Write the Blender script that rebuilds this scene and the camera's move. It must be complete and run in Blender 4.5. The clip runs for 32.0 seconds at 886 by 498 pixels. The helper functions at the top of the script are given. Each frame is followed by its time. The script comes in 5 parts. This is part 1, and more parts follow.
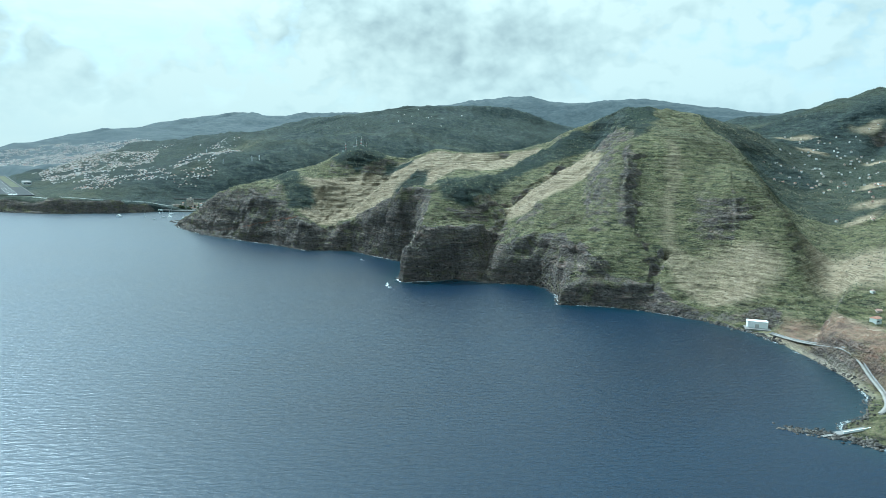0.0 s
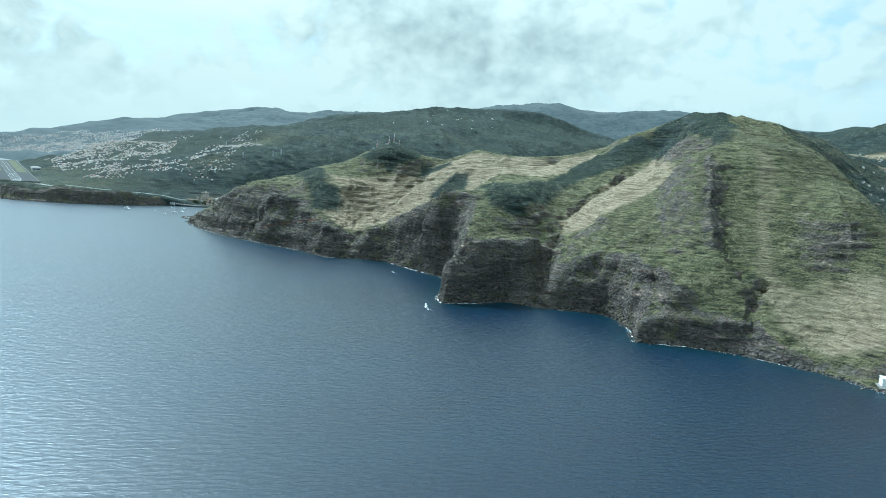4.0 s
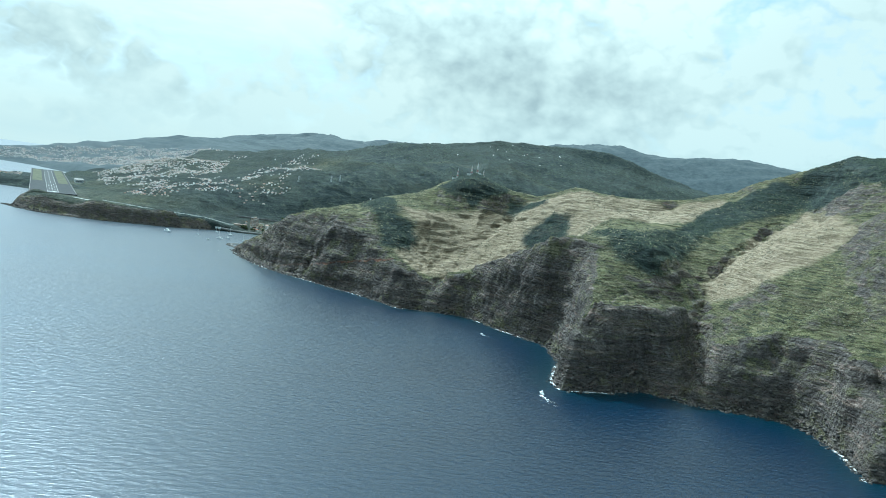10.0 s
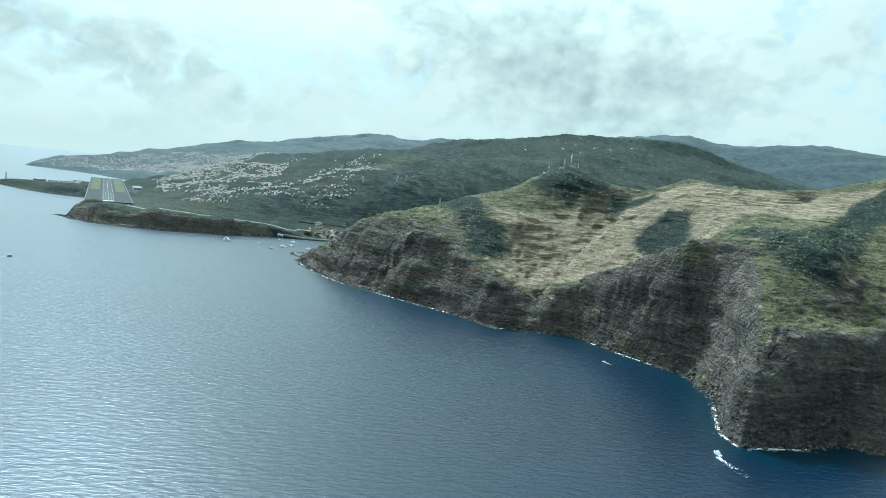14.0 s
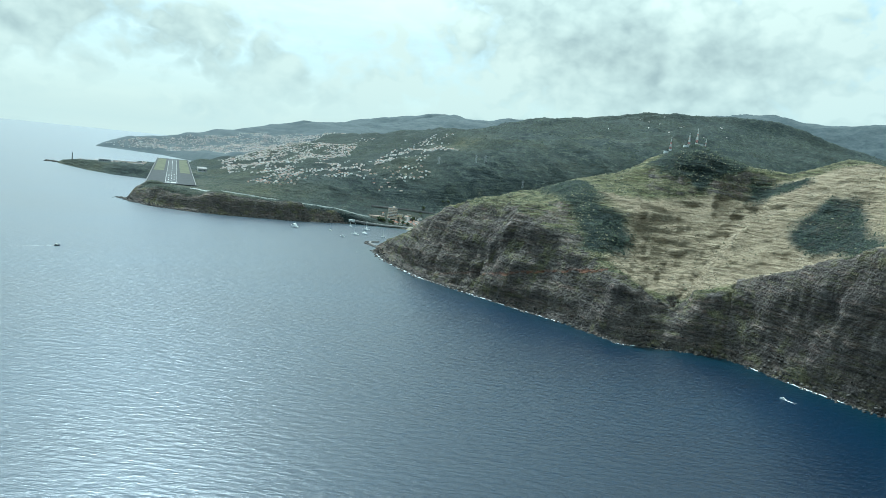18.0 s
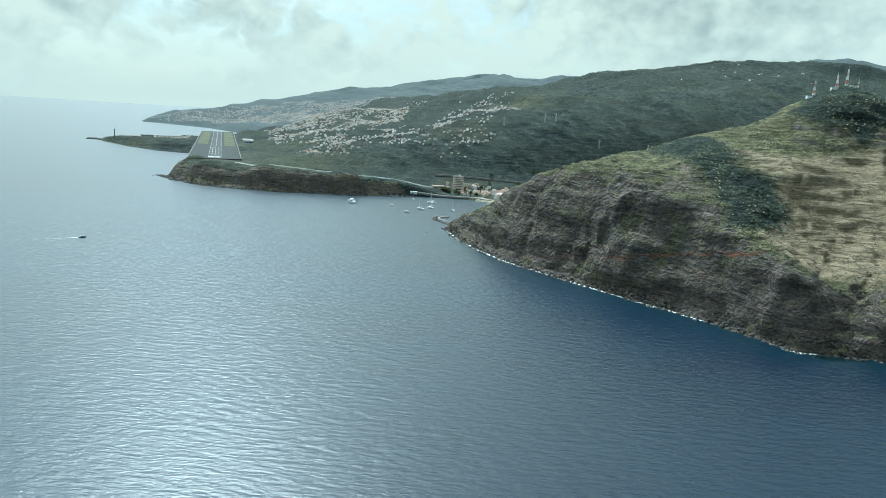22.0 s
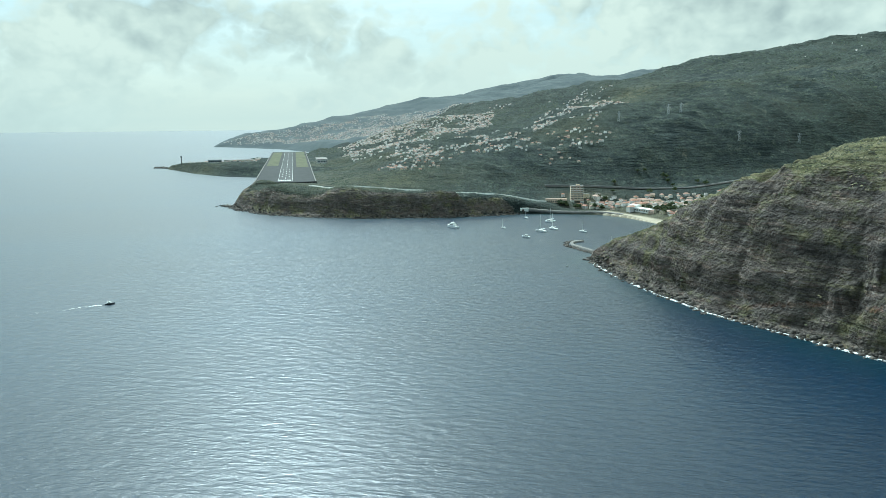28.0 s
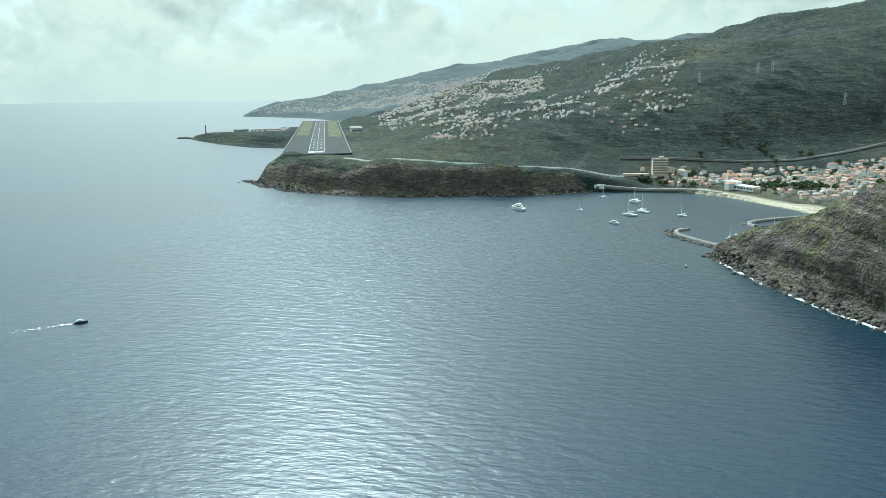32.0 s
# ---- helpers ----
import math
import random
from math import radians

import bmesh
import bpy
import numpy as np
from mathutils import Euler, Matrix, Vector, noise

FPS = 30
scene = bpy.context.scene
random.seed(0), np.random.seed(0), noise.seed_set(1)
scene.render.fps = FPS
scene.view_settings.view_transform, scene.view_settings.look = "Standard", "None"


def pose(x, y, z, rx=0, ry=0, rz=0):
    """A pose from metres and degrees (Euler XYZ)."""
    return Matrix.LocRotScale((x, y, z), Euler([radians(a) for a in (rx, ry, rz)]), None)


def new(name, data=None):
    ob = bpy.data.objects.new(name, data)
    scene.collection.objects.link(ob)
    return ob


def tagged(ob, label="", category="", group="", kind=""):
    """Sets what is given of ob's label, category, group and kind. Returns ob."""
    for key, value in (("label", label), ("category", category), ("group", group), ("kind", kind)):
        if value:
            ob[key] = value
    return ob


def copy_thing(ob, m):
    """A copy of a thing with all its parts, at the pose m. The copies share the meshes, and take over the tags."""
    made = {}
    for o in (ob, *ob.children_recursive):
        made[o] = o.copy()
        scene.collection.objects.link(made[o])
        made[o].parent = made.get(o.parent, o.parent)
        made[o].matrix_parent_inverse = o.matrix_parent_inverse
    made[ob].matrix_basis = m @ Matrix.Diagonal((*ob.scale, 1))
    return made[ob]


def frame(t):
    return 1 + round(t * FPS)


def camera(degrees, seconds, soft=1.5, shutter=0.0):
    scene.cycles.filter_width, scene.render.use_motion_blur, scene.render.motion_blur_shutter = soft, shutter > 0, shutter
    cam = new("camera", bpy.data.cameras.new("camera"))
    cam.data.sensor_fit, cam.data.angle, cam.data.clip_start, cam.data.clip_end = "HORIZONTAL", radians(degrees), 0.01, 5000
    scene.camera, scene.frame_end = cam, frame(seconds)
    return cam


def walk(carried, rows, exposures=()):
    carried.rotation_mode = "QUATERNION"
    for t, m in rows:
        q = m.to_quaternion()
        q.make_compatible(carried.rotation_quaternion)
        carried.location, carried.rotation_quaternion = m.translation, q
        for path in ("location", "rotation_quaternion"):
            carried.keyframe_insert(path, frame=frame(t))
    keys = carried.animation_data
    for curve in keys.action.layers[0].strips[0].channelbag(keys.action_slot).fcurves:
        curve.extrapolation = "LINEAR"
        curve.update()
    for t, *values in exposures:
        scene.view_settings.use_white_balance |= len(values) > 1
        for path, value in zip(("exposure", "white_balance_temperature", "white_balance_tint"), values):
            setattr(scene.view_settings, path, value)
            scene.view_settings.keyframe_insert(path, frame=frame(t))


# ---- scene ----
cam = camera(63.8, 32.0, soft=0.65)


def flight(t):
    """Where the aircraft is at t seconds: a slow descent that bends a little to the left."""
    u = t / 32.0
    x = u * (-182.42 + u * (-235.54 + u * 69.32))
    y = u * (796.02 + u * (-144.99 + u * 31.49))
    z = 122.45 + u * (-56.76 + u * (31.22 + u * -22.07))
    return x, y, z


# seconds, and the turn of the hand-held camera: yaw, pitch, roll
TURNS = [
    (0, 0.04, -8.20, -1.74),
    (0.5, 0.04, -7.82, -1.84),
    (1, -0.01, -7.42, -2.42),
    (1.5, -0.01, -7.23, -3.24),
    (2, 0.15, -7.20, -3.96),
    (2.5, 0.37, -7.24, -4.40),
    (3, 0.70, -7.38, -4.56),
    (3.5, 1.16, -7.60, -4.41),
    (5.5, 3.09, -8.62, -3.67),
    (6, 3.42, -8.43, -3.52),
    (6.5, 3.62, -8.28, -3.40),
    (7, 3.86, -8.16, -3.57),
    (7.5, 4.07, -7.93, -3.98),
    (8, 4.24, -7.46, -4.55),
    (8.5, 4.41, -6.85, -5.36),
    (9, 4.66, -6.24, -6.24),
    (9.5, 5.03, -5.75, -7.11),
    (10, 5.44, -5.42, -7.46),
    (10.5, 5.94, -5.29, -7.43),
    (11, 6.49, -5.41, -7.46),
    (11.5, 7.11, -5.71, -7.59),
    (12, 7.71, -5.87, -7.23),
    (12.5, 8.25, -5.86, -6.37),
    (13, 8.80, -5.90, -5.58),
    (13.5, 9.32, -6.00, -5.46),
    (14, 9.75, -6.04, -5.72),
    (14.5, 10.09, -6.01, -5.82),
    (16.5, 12.37, -7.27, -7.48),
    (17, 13.20, -7.45, -7.43),
    (17.5, 13.98, -7.65, -6.68),
    (18, 14.68, -7.97, -5.77),
    (18.5, 15.33, -8.52, -5.08),
    (19, 15.86, -9.14, -4.78),
    (19.5, 16.31, -9.61, -4.67),
    (20, 16.84, -9.98, -4.56),
    (20.5, 17.32, -10.25, -4.35),
    (21, 17.72, -10.55, -4.17),
    (21.5, 18.00, -10.89, -3.85),
    (22, 18.19, -11.14, -3.41),
    (22.5, 18.36, -11.26, -2.88),
    (23, 18.65, -11.24, -2.62),
    (23.5, 19.00, -11.12, -2.61),
    (24, 19.36, -10.87, -2.37),
    (24.5, 19.60, -10.38, -1.71),
    (25, 20.03, -9.40, -1.13),
    (25.5, 20.70, -8.61, -0.59),
    (26, 21.50, -8.60, -0.08),
    (26.5, 22.55, -9.06, 0.09),
    (28.5, 23.48, -11.08, 0.66),
    (29, 23.46, -11.66, 0.54),
    (29.5, 23.59, -12.09, 0.43),
    (30, 23.94, -12.38, 0.55),
    (30.5, 24.36, -12.81, 0.88),
    (31, 25.05, -13.17, 1.21),
    (31.5, 25.66, -13.27, 1.26),
    (32, 25.87, -12.87, 0.86),
]
walk(cam, [(t, pose(*flight(t), 90 + pitch, roll, yaw)) for t, yaw, pitch, roll in TURNS], exposures=[(0.0, 0.62, 4900, -8), (9.0, 0.60, 4950, -8), (20.0, 0.56, 5200, -8), (26.0, 0.50, 5350, -8), (32.0, 0.58, 5400, -8)])
# ---- end of path ----

# ---- sky, sun, exposure ----
SKY_LIGHT, SKY_MID, SKY_DARK, SKY_HAZE = (4.0, 4.0, 3.4), (3.35, 3.45, 3.0), (2.25, 2.4, 2.2), (3.3, 3.5, 3.12)
SUN_LEFT, SUN_UP = 41.0, 48.5  # degrees: to the left of +y, and above the horizon


def node_tree(owner):
    owner.use_nodes = True
    owner.node_tree.nodes.clear()
    return owner.node_tree


def make_world():
    world = bpy.data.worlds.new("sky")
    scene.world = world
    nt = node_tree(world)
    n, l = nt.nodes, nt.links
    out = n.new("ShaderNodeOutputWorld")
    bg = n.new("ShaderNodeBackground")
    sky = n.new("ShaderNodeTexSky")
    sky.sky_type, sky.sun_disc = "NISHITA", False
    sky.sun_elevation, sky.sun_rotation = radians(SUN_UP), radians(-SUN_LEFT)
    sky.air_density, sky.dust_density, sky.ozone_density = 1.0, 1.6, 1.2
    tc = n.new("ShaderNodeTexCoord")
    sep = n.new("ShaderNodeSeparateXYZ")
    l.new(tc.outputs["Generated"], sep.inputs[0])

    def math_node(op, a, b=None, clamp=False):
        m = n.new("ShaderNodeMath")
        m.operation, m.use_clamp = op, clamp
        for k, v in enumerate((a, b)):
            if v is None:
                continue
            if isinstance(v, (int, float)):
                m.inputs[k].default_value = v
            else:
                l.new(v, m.inputs[k])
        return m.outputs[0]

    # cumulus: soft heaps, lit from the sun's side and grey beneath
    def cloud_noise(scale, detail, rough, shift, flatten=2.4):
        mp = n.new("ShaderNodeMapping")
        mp.inputs["Location"].default_value, mp.inputs["Scale"].default_value = shift, (1, 1, flatten)
        l.new(tc.outputs["Generated"], mp.inputs["Vector"])
        t = n.new("ShaderNodeTexNoise")
        t.inputs["Scale"].default_value, t.inputs["Detail"].default_value = scale, detail
        t.inputs["Roughness"].default_value, t.inputs["Distortion"].default_value = rough, 0.0
        l.new(mp.outputs[0], t.inputs["Vector"])
        return t.outputs["Fac"]

    def ramp(fac, *stops):
        r = n.new("ShaderNodeValToRGB")
        e = r.color_ramp.elements
        while len(e) < len(stops):
            e.new(0.5)
        for k, (p, c) in enumerate(stops):
            e[k].position, e[k].color = p, (*c, 1)
        l.new(fac, r.inputs[0])
        return r.outputs[0]

    bank = cloud_noise(2.6, 3.0, 0.5, (0.62, 0.20, 0.35), 2.3)

    def heaped(dx, dz):
        """Rounded heaps: creased noise at three sizes."""
        total = None
        for size, weight, shift in ((5.0, 0.50, (0.3, 0.1, 0.2)), (11.0, 0.30, (2.3, 1.1, 0.7)), (24.0, 0.20, (5.3, 3.1, 1.7))):
            at = cloud_noise(size, 3.0, 0.5, (shift[0] + dx, shift[1] - dx, shift[2] + dz), 1.35)
            lump = math_node("MULTIPLY", math_node("ABSOLUTE", math_node("SUBTRACT", at, 0.5)), 4.5 * weight)
            total = lump if total is None else math_node("ADD", total, lump)
        return total

    puffs, lifted = heaped(0.0, 0.0), heaped(-0.012, 0.020)
    wisps = cloud_noise(3.0, 9.0, 0.62, (4.1, 2.2, 0.7), 5.0)
    # heaps stand over the island, thin veils over the open sea
    inland = ramp(math_node("ADD", math_node("MULTIPLY", sep.outputs[0], 0.9), 0.5), (0.0, (0, 0, 0)), (0.5, (1, 1, 1)))
    thick = math_node("ADD", math_node("MULTIPLY", bank, 0.55), math_node("MULTIPLY", puffs, 0.45))
    thick = math_node("ADD", thick, math_node("MULTIPLY", math_node("SUBTRACT", inland, 0.75), 0.12))
    cover = ramp(thick, (0.26, (0, 0, 0)), (0.36, (1, 1, 1)))
    # the sun stands behind them: bright where thin, grey in the thick of them
    lit = math_node("MULTIPLY", math_node("SUBTRACT", puffs, lifted), -0.48)
    under = math_node("ADD", bank, math_node("MULTIPLY", math_node("SUBTRACT", 0.42, puffs), 0.16))
    shade = ramp(math_node("ADD", under, lit), (0.42, SKY_LIGHT), (0.58, SKY_MID), (0.84, SKY_DARK))
    clear = ramp(sep.outputs[2], (0.03, SKY_HAZE), (0.16, (3.05, 3.5, 3.3)), (0.30, (2.3, 2.95, 3.2)), (0.6, (1.4, 2.4, 3.4)))
    veiled = n.new("ShaderNodeMix")
    veiled.data_type = "RGBA"
    l.new(ramp(wisps, (0.40, (0.1, 0.1, 0.1)), (0.62, (0.9, 0.9, 0.9))), veiled.inputs[0])
    l.new(clear, veiled.inputs[6])
    veiled.inputs[7].default_value = (*SKY_LIGHT, 1)
    air = n.new("ShaderNodeMix")
    air.data_type = "RGBA"
    air.inputs[0].default_value = 0.85
    l.new(sky.outputs[0], air.inputs[6]), l.new(veiled.outputs[2], air.inputs[7])
    mix = n.new("ShaderNodeMix")
    mix.data_type = "RGBA"
    l.new(cover, mix.inputs[0])
    l.new(air.outputs[2], mix.inputs[6])
    l.new(shade, mix.inputs[7])
    # bright haze that lies over the sea's horizon
    band = math_node("SUBTRACT", 1.0, math_node("MULTIPLY", math_node("ABSOLUTE", sep.outputs[2]), 7.0), True)
    band = math_node("MULTIPLY", math_node("POWER", band, 1.5), 0.8)
    haze = n.new("ShaderNodeMix")
    haze.data_type = "RGBA"
    l.new(band, haze.inputs[0])
    l.new(mix.outputs[2], haze.inputs[6])
    haze.inputs[7].default_value = (*SKY_HAZE, 1)
    # the veil is brightest round the sun, and duller and bluer away from it
    dot = n.new("ShaderNodeVectorMath")
    dot.operation = "DOT_PRODUCT"
    dot.inputs[1].default_value = (-math.sin(radians(SUN_LEFT)) * math.cos(radians(SUN_UP)), math.cos(radians(SUN_LEFT)) * math.cos(radians(SUN_UP)), math.sin(radians(SUN_UP)))
    l.new(tc.outputs["Generated"], dot.inputs[0])
    angle = math_node("MULTIPLY", math_node("ADD", dot.outputs["Value"], 1.0), 0.5)
    away = ramp(angle, (0.25, (0.62, 0.78, 1.0)), (0.62, (0.92, 0.95, 0.99)), (0.80, (1.0, 1.0, 1.0)))
    glow = ramp(angle, (0.74, (0, 0, 0)), (0.86, (0.10, 0.098, 0.093)), (0.95, (0.24, 0.235, 0.22)), (0.995, (0.6, 0.585, 0.56)))
    above = ramp(sep.outputs[2], (0.14, (0, 0, 0)), (0.48, (10, 10, 10)))
    near_sun = n.new("ShaderNodeMix")
    near_sun.data_type, near_sun.blend_type = "RGBA", "MULTIPLY"
    near_sun.inputs[0].default_value = 1.0
    l.new(glow, near_sun.inputs[6]), l.new(above, near_sun.inputs[7])
    toward = n.new("ShaderNodeMix")
    toward.data_type, toward.blend_type = "RGBA", "ADD"
    toward.inputs[0].default_value = 1.0
    l.new(away, toward.inputs[6]), l.new(near_sun.outputs[2], toward.inputs[7])
    bright = n.new("ShaderNodeMix")
    bright.data_type, bright.blend_type = "RGBA", "MULTIPLY"
    bright.inputs[0].default_value = 1.0
    l.new(haze.outputs[2], bright.inputs[6]), l.new(toward.outputs[2], bright.inputs[7])
    l.new(bright.outputs[2], bg.inputs["Color"])
    bg.inputs["Strength"].default_value = 0.15
    l.new(bg.outputs[0], out.inputs["Surface"])


make_world()
sun = new("sun", bpy.data.lights.new("sun", "SUN"))
sun.data.energy, sun.data.angle, sun.data.color = 3.0, radians(2.5), (1.0, 0.97, 0.92)
sun.matrix_world = pose(0, 0, 900, 90 - SUN_UP, 0, SUN_LEFT + 180)
scene.view_settings.exposure = 0.0


# ---- noise and plan arithmetic ----
def by_rows(fn):
    """Runs a sum over a large grid a few rows at a time, which is quicker."""
    def run(x, y, *rest):
        if x.ndim < 2 or x.size < 40000:
            return fn(x, y, *rest)
        made = [fn(x[k:k + 12], y[k:k + 12], *[r[k:k + 12] if isinstance(r, np.ndarray) else r for r in rest]) for k in range(0, len(x), 12)]
        return tuple(np.concatenate(m) for m in zip(*made)) if isinstance(made[0], tuple) else np.concatenate(made)
    return run


def grid_hash(ix, iy, seed):
    h = (ix * 374761393 + iy * 668265263 + seed * 1442695041) & 0xFFFFFFFF
    h = ((h ^ (h >> 13)) * 1274126177) & 0xFFFFFFFF
    return ((h ^ (h >> 16)) & 0xFFFF) / 65535.0


@by_rows
def value_noise(x, y, seed=0):
    """Smooth noise, -1 to 1, over arrays of places."""
    ix, iy = np.floor(x).astype(np.int64), np.floor(y).astype(np.int64)
    fx, fy = x - ix, y - iy
    fx, fy = fx * fx * fx * (fx * (fx * 6 - 15) + 10), fy * fy * fy * (fy * (fy * 6 - 15) + 10)
    a, b = grid_hash(ix, iy, seed), grid_hash(ix + 1, iy, seed)
    c, d = grid_hash(ix, iy + 1, seed), grid_hash(ix + 1, iy + 1, seed)
    return 2 * ((a * (1 - fx) + b * fx) * (1 - fy) + (c * (1 - fx) + d * fx) * fy) - 1


@by_rows
def fbm(x, y, size, octaves=4, seed=0, gain=0.5):
    total, amp, norm = 0.0, 1.0, 0.0
    for k in range(octaves):
        f = 2.03**k / size
        total = total + amp * value_noise(x * f + 17.3 * k, y * f - 9.1 * k, seed + k)
        norm, amp = norm + amp, amp * gain
    return total / norm


@by_rows
def ridged(x, y, size, octaves=4, seed=0):
    total, amp, norm = 0.0, 1.0, 0.0
    for k in range(octaves):
        f = 2.1**k / size
        total = total + amp * (1 - 2 * np.abs(value_noise(x * f + 5.7 * k, y * f + 3.3 * k, seed + k)))
        norm, amp = norm + amp, amp * 0.5
    return total / norm


@by_rows
def to_line(x, y, line):
    """Distance from places to a polyline of (x, y, z), and the line's height at the nearest place."""
    best, high = np.full(x.shape, 1e9), np.zeros(x.shape)
    for (ax, ay, az), (bx, by, bz) in zip(line, line[1:]):
        dx, dy = bx - ax, by - ay
        s = np.clip(((x - ax) * dx + (y - ay) * dy) / (dx * dx + dy * dy), 0, 1)
        d = np.hypot(x - ax - s * dx, y - ay - s * dy)
        near = d < best
        best, high = np.where(near, d, best), np.where(near, az + s * (bz - az), high)
    return best, high


@by_rows
def along(x, y, line):
    """How far along a polyline of (x, y) the nearest place on it lies."""
    best, far, run = np.full(x.shape, 1e9), np.zeros(x.shape), 0.0
    for (ax, ay), (bx, by) in zip(line, line[1:]):
        dx, dy = bx - ax, by - ay
        size = math.hypot(dx, dy)
        s = np.clip(((x - ax) * dx + (y - ay) * dy) / (size * size), 0, 1)
        d = np.hypot(x - ax - s * dx, y - ay - s * dy)
        near = d < best
        best, far = np.where(near, d, best), np.where(near, run + s * size, far)
        run += size
    return far


@by_rows
def inside(x, y, ring):
    """Whether places lie inside a closed ring of (x, y)."""
    odd = np.zeros(x.shape, bool)
    for (ax, ay), (bx, by) in zip(ring, ring[1:] + ring[:1]):
        if ay == by:
            continue
        odd ^= ((ay > y) != (by > y)) & (x < (bx - ax) * (y - ay) / (by - ay) + ax)
    return odd


# ---- the plan: shore, ridges, gullies ----
SHORE_CLIFFS = [
    (400, 235), (262, 272), (192, 289), (181, 301), (190, 316), (206, 327), (226, 356), (231, 388), (230, 420), (227, 455),
    (222, 480), (210, 498), (202, 513), (180, 530), (157, 548), (128, 557), (96, 558), (101, 590), (97, 620), (88, 637),
    (70, 641), (45, 641), (32, 648), (14, 656), (-8, 641), (-34, 632), (-38, 645), (-31, 700), (-38, 745), (-66, 772),
    (-100, 811), (-130, 812), (-157, 807), (-187, 834), (-236, 866), (-280, 896), (-305, 914), (-330, 940), (-355, 972), (-378, 1010),
]
SHORE_BAY = [
    (-372, 1025), (-350, 1040), (-330, 1070), (-325, 1110), (-337, 1140), (-360, 1163), (-383, 1185), (-408, 1197), (-440, 1190), (-470, 1182),
    (-490, 1166), (-524, 1140), (-557, 1127), (-592, 1111), (-634, 1104), (-677, 1106), (-724, 1124), (-744, 1139), (-738, 1165),
]
SHORE_FAR = [
    (-768, 1262), (-822, 1342), (-905, 1420), (-990, 1418), (-1066, 1446), (-1190, 1518), (-1207, 1530), (-1190, 1570), (-1120, 1640), (-1095, 1750),
    (-1150, 1900), (-1267, 2053), (-1462, 2188), (-1590, 2230), (-1750, 2275), (-1800, 2330), (-1850, 2600), (-2000, 3200), (-2200, 4700),
]
SHORE = SHORE_CLIFFS + SHORE_BAY + SHORE_FAR
LAND = SHORE + [(3600, 4700), (3600, 235)]

NEAR_LINES = {
    "summit ridge": [(480, 1100, 146), (405, 1077, 166), (300, 1000, 170), (235, 937, 181), (228, 850, 164), (221, 754, 147), (248, 728, 138), (266, 692, 113), (267, 635, 100), (278, 608, 80), (271, 560, 47), (258, 505, 15)],
    "saddle ridge": [(235, 937, 177), (199, 965, 161), (166, 990, 142), (154, 999, 135), (104, 978, 121), (53, 982, 115), (21, 990, 115), (-11, 988, 119), (-49, 989, 104), (-74, 995, 106), (-96, 1002, 113), (-116, 1010, 120)],
    "mast ridge": [(-116, 1010, 120), (-137, 995, 111), (-151, 985, 103), (-174, 980, 92), (-200, 975, 85), (-222, 978, 77), (-240, 978, 70), (-262, 961, 63), (-289, 967, 52), (-311, 980, 37), (-334, 994, 23), (-357, 1006, 10), (-371, 1014, 4)],
    "scarred spur": [(221, 754, 147), (190, 715, 125), (166, 679, 100), (156, 600, 46), (150, 570, 20)],
    "ash gully": [(212, 735, 139), (200, 700, 115), (192, 640, 67), (188, 590, 35), (184, 540, 8)],
    "grass spur": [(221, 754, 147), (189, 770, 122), (149, 783, 102), (115, 700, 68), (92, 656, 42), (82, 645, 24)],
    "point spur": [(122, 640, 50), (114, 590, 26), (104, 568, 14)],
    "dry gully": [(190, 915, 132), (155, 875, 106), (95, 801, 76), (73, 773, 62), (60, 720, 40), (45, 672, 14), (38, 652, 1)],
    "wooded spur": [(81, 968, 107), (50, 870, 93), (12, 760, 85), (-7, 721, 66), (-16, 680, 46), (-26, 650, 24)],
    "crag edge": [(12, 760, 85), (-40, 766, 72), (-62, 795, 58), (-96, 838, 36), (-118, 830, 27)],
    "spur cliff edge": [(-26, 650, 30), (-20, 659, 46), (1, 665, 42), (22, 675, 42), (38, 694, 46)],
    "grass cliff edge": [(58, 672, 32), (80, 662, 43), (98, 664, 50), (118, 668, 63)],
    "point cliff edge": [(103, 600, 24), (108, 612, 41), (120, 603, 43), (126, 585, 36)],
    "basin gully": [(-54, 975, 98), (-77, 954, 76), (-100, 900, 50), (-128, 850, 26), (-131, 833, 18), (-132, 818, 4)],
    "field spur": [(-200, 975, 85), (-183, 925, 78), (-186, 900, 66), (-178, 862, 42), (-159, 830, 27)],
    "north slope": [(-330, 1030, 10), (-280, 1022, 36), (-230, 1022, 52), (-170, 1030, 68), (-110, 1048, 86), (-30, 1040, 84), (60, 1045, 88), (150, 1060, 104)],
    "bluff": [(-237, 978, 71), (-224, 905, 62), (-226, 884, 48), (-230, 878, 26)],
    "valley floor": [(700, 1150, 140), (560, 960, 102), (455, 810, 84), (385, 690, 54), (345, 610, 38), (305, 545, 23), (272, 482, 9), (244, 462, 3)],
    "terraces": [(250, 400, 18), (268, 470, 20), (330, 540, 36), (420, 620, 62), (600, 760, 108), (900, 950, 160)],
    "village hill": [(440, 1120, 142), (520, 1170, 150), (620, 1200, 172), (740, 1240, 222), (1000, 1400, 275)],
    "east land": [(235, 300, 10), (320, 330, 32), (450, 380, 55), (900, 500, 130)],
}
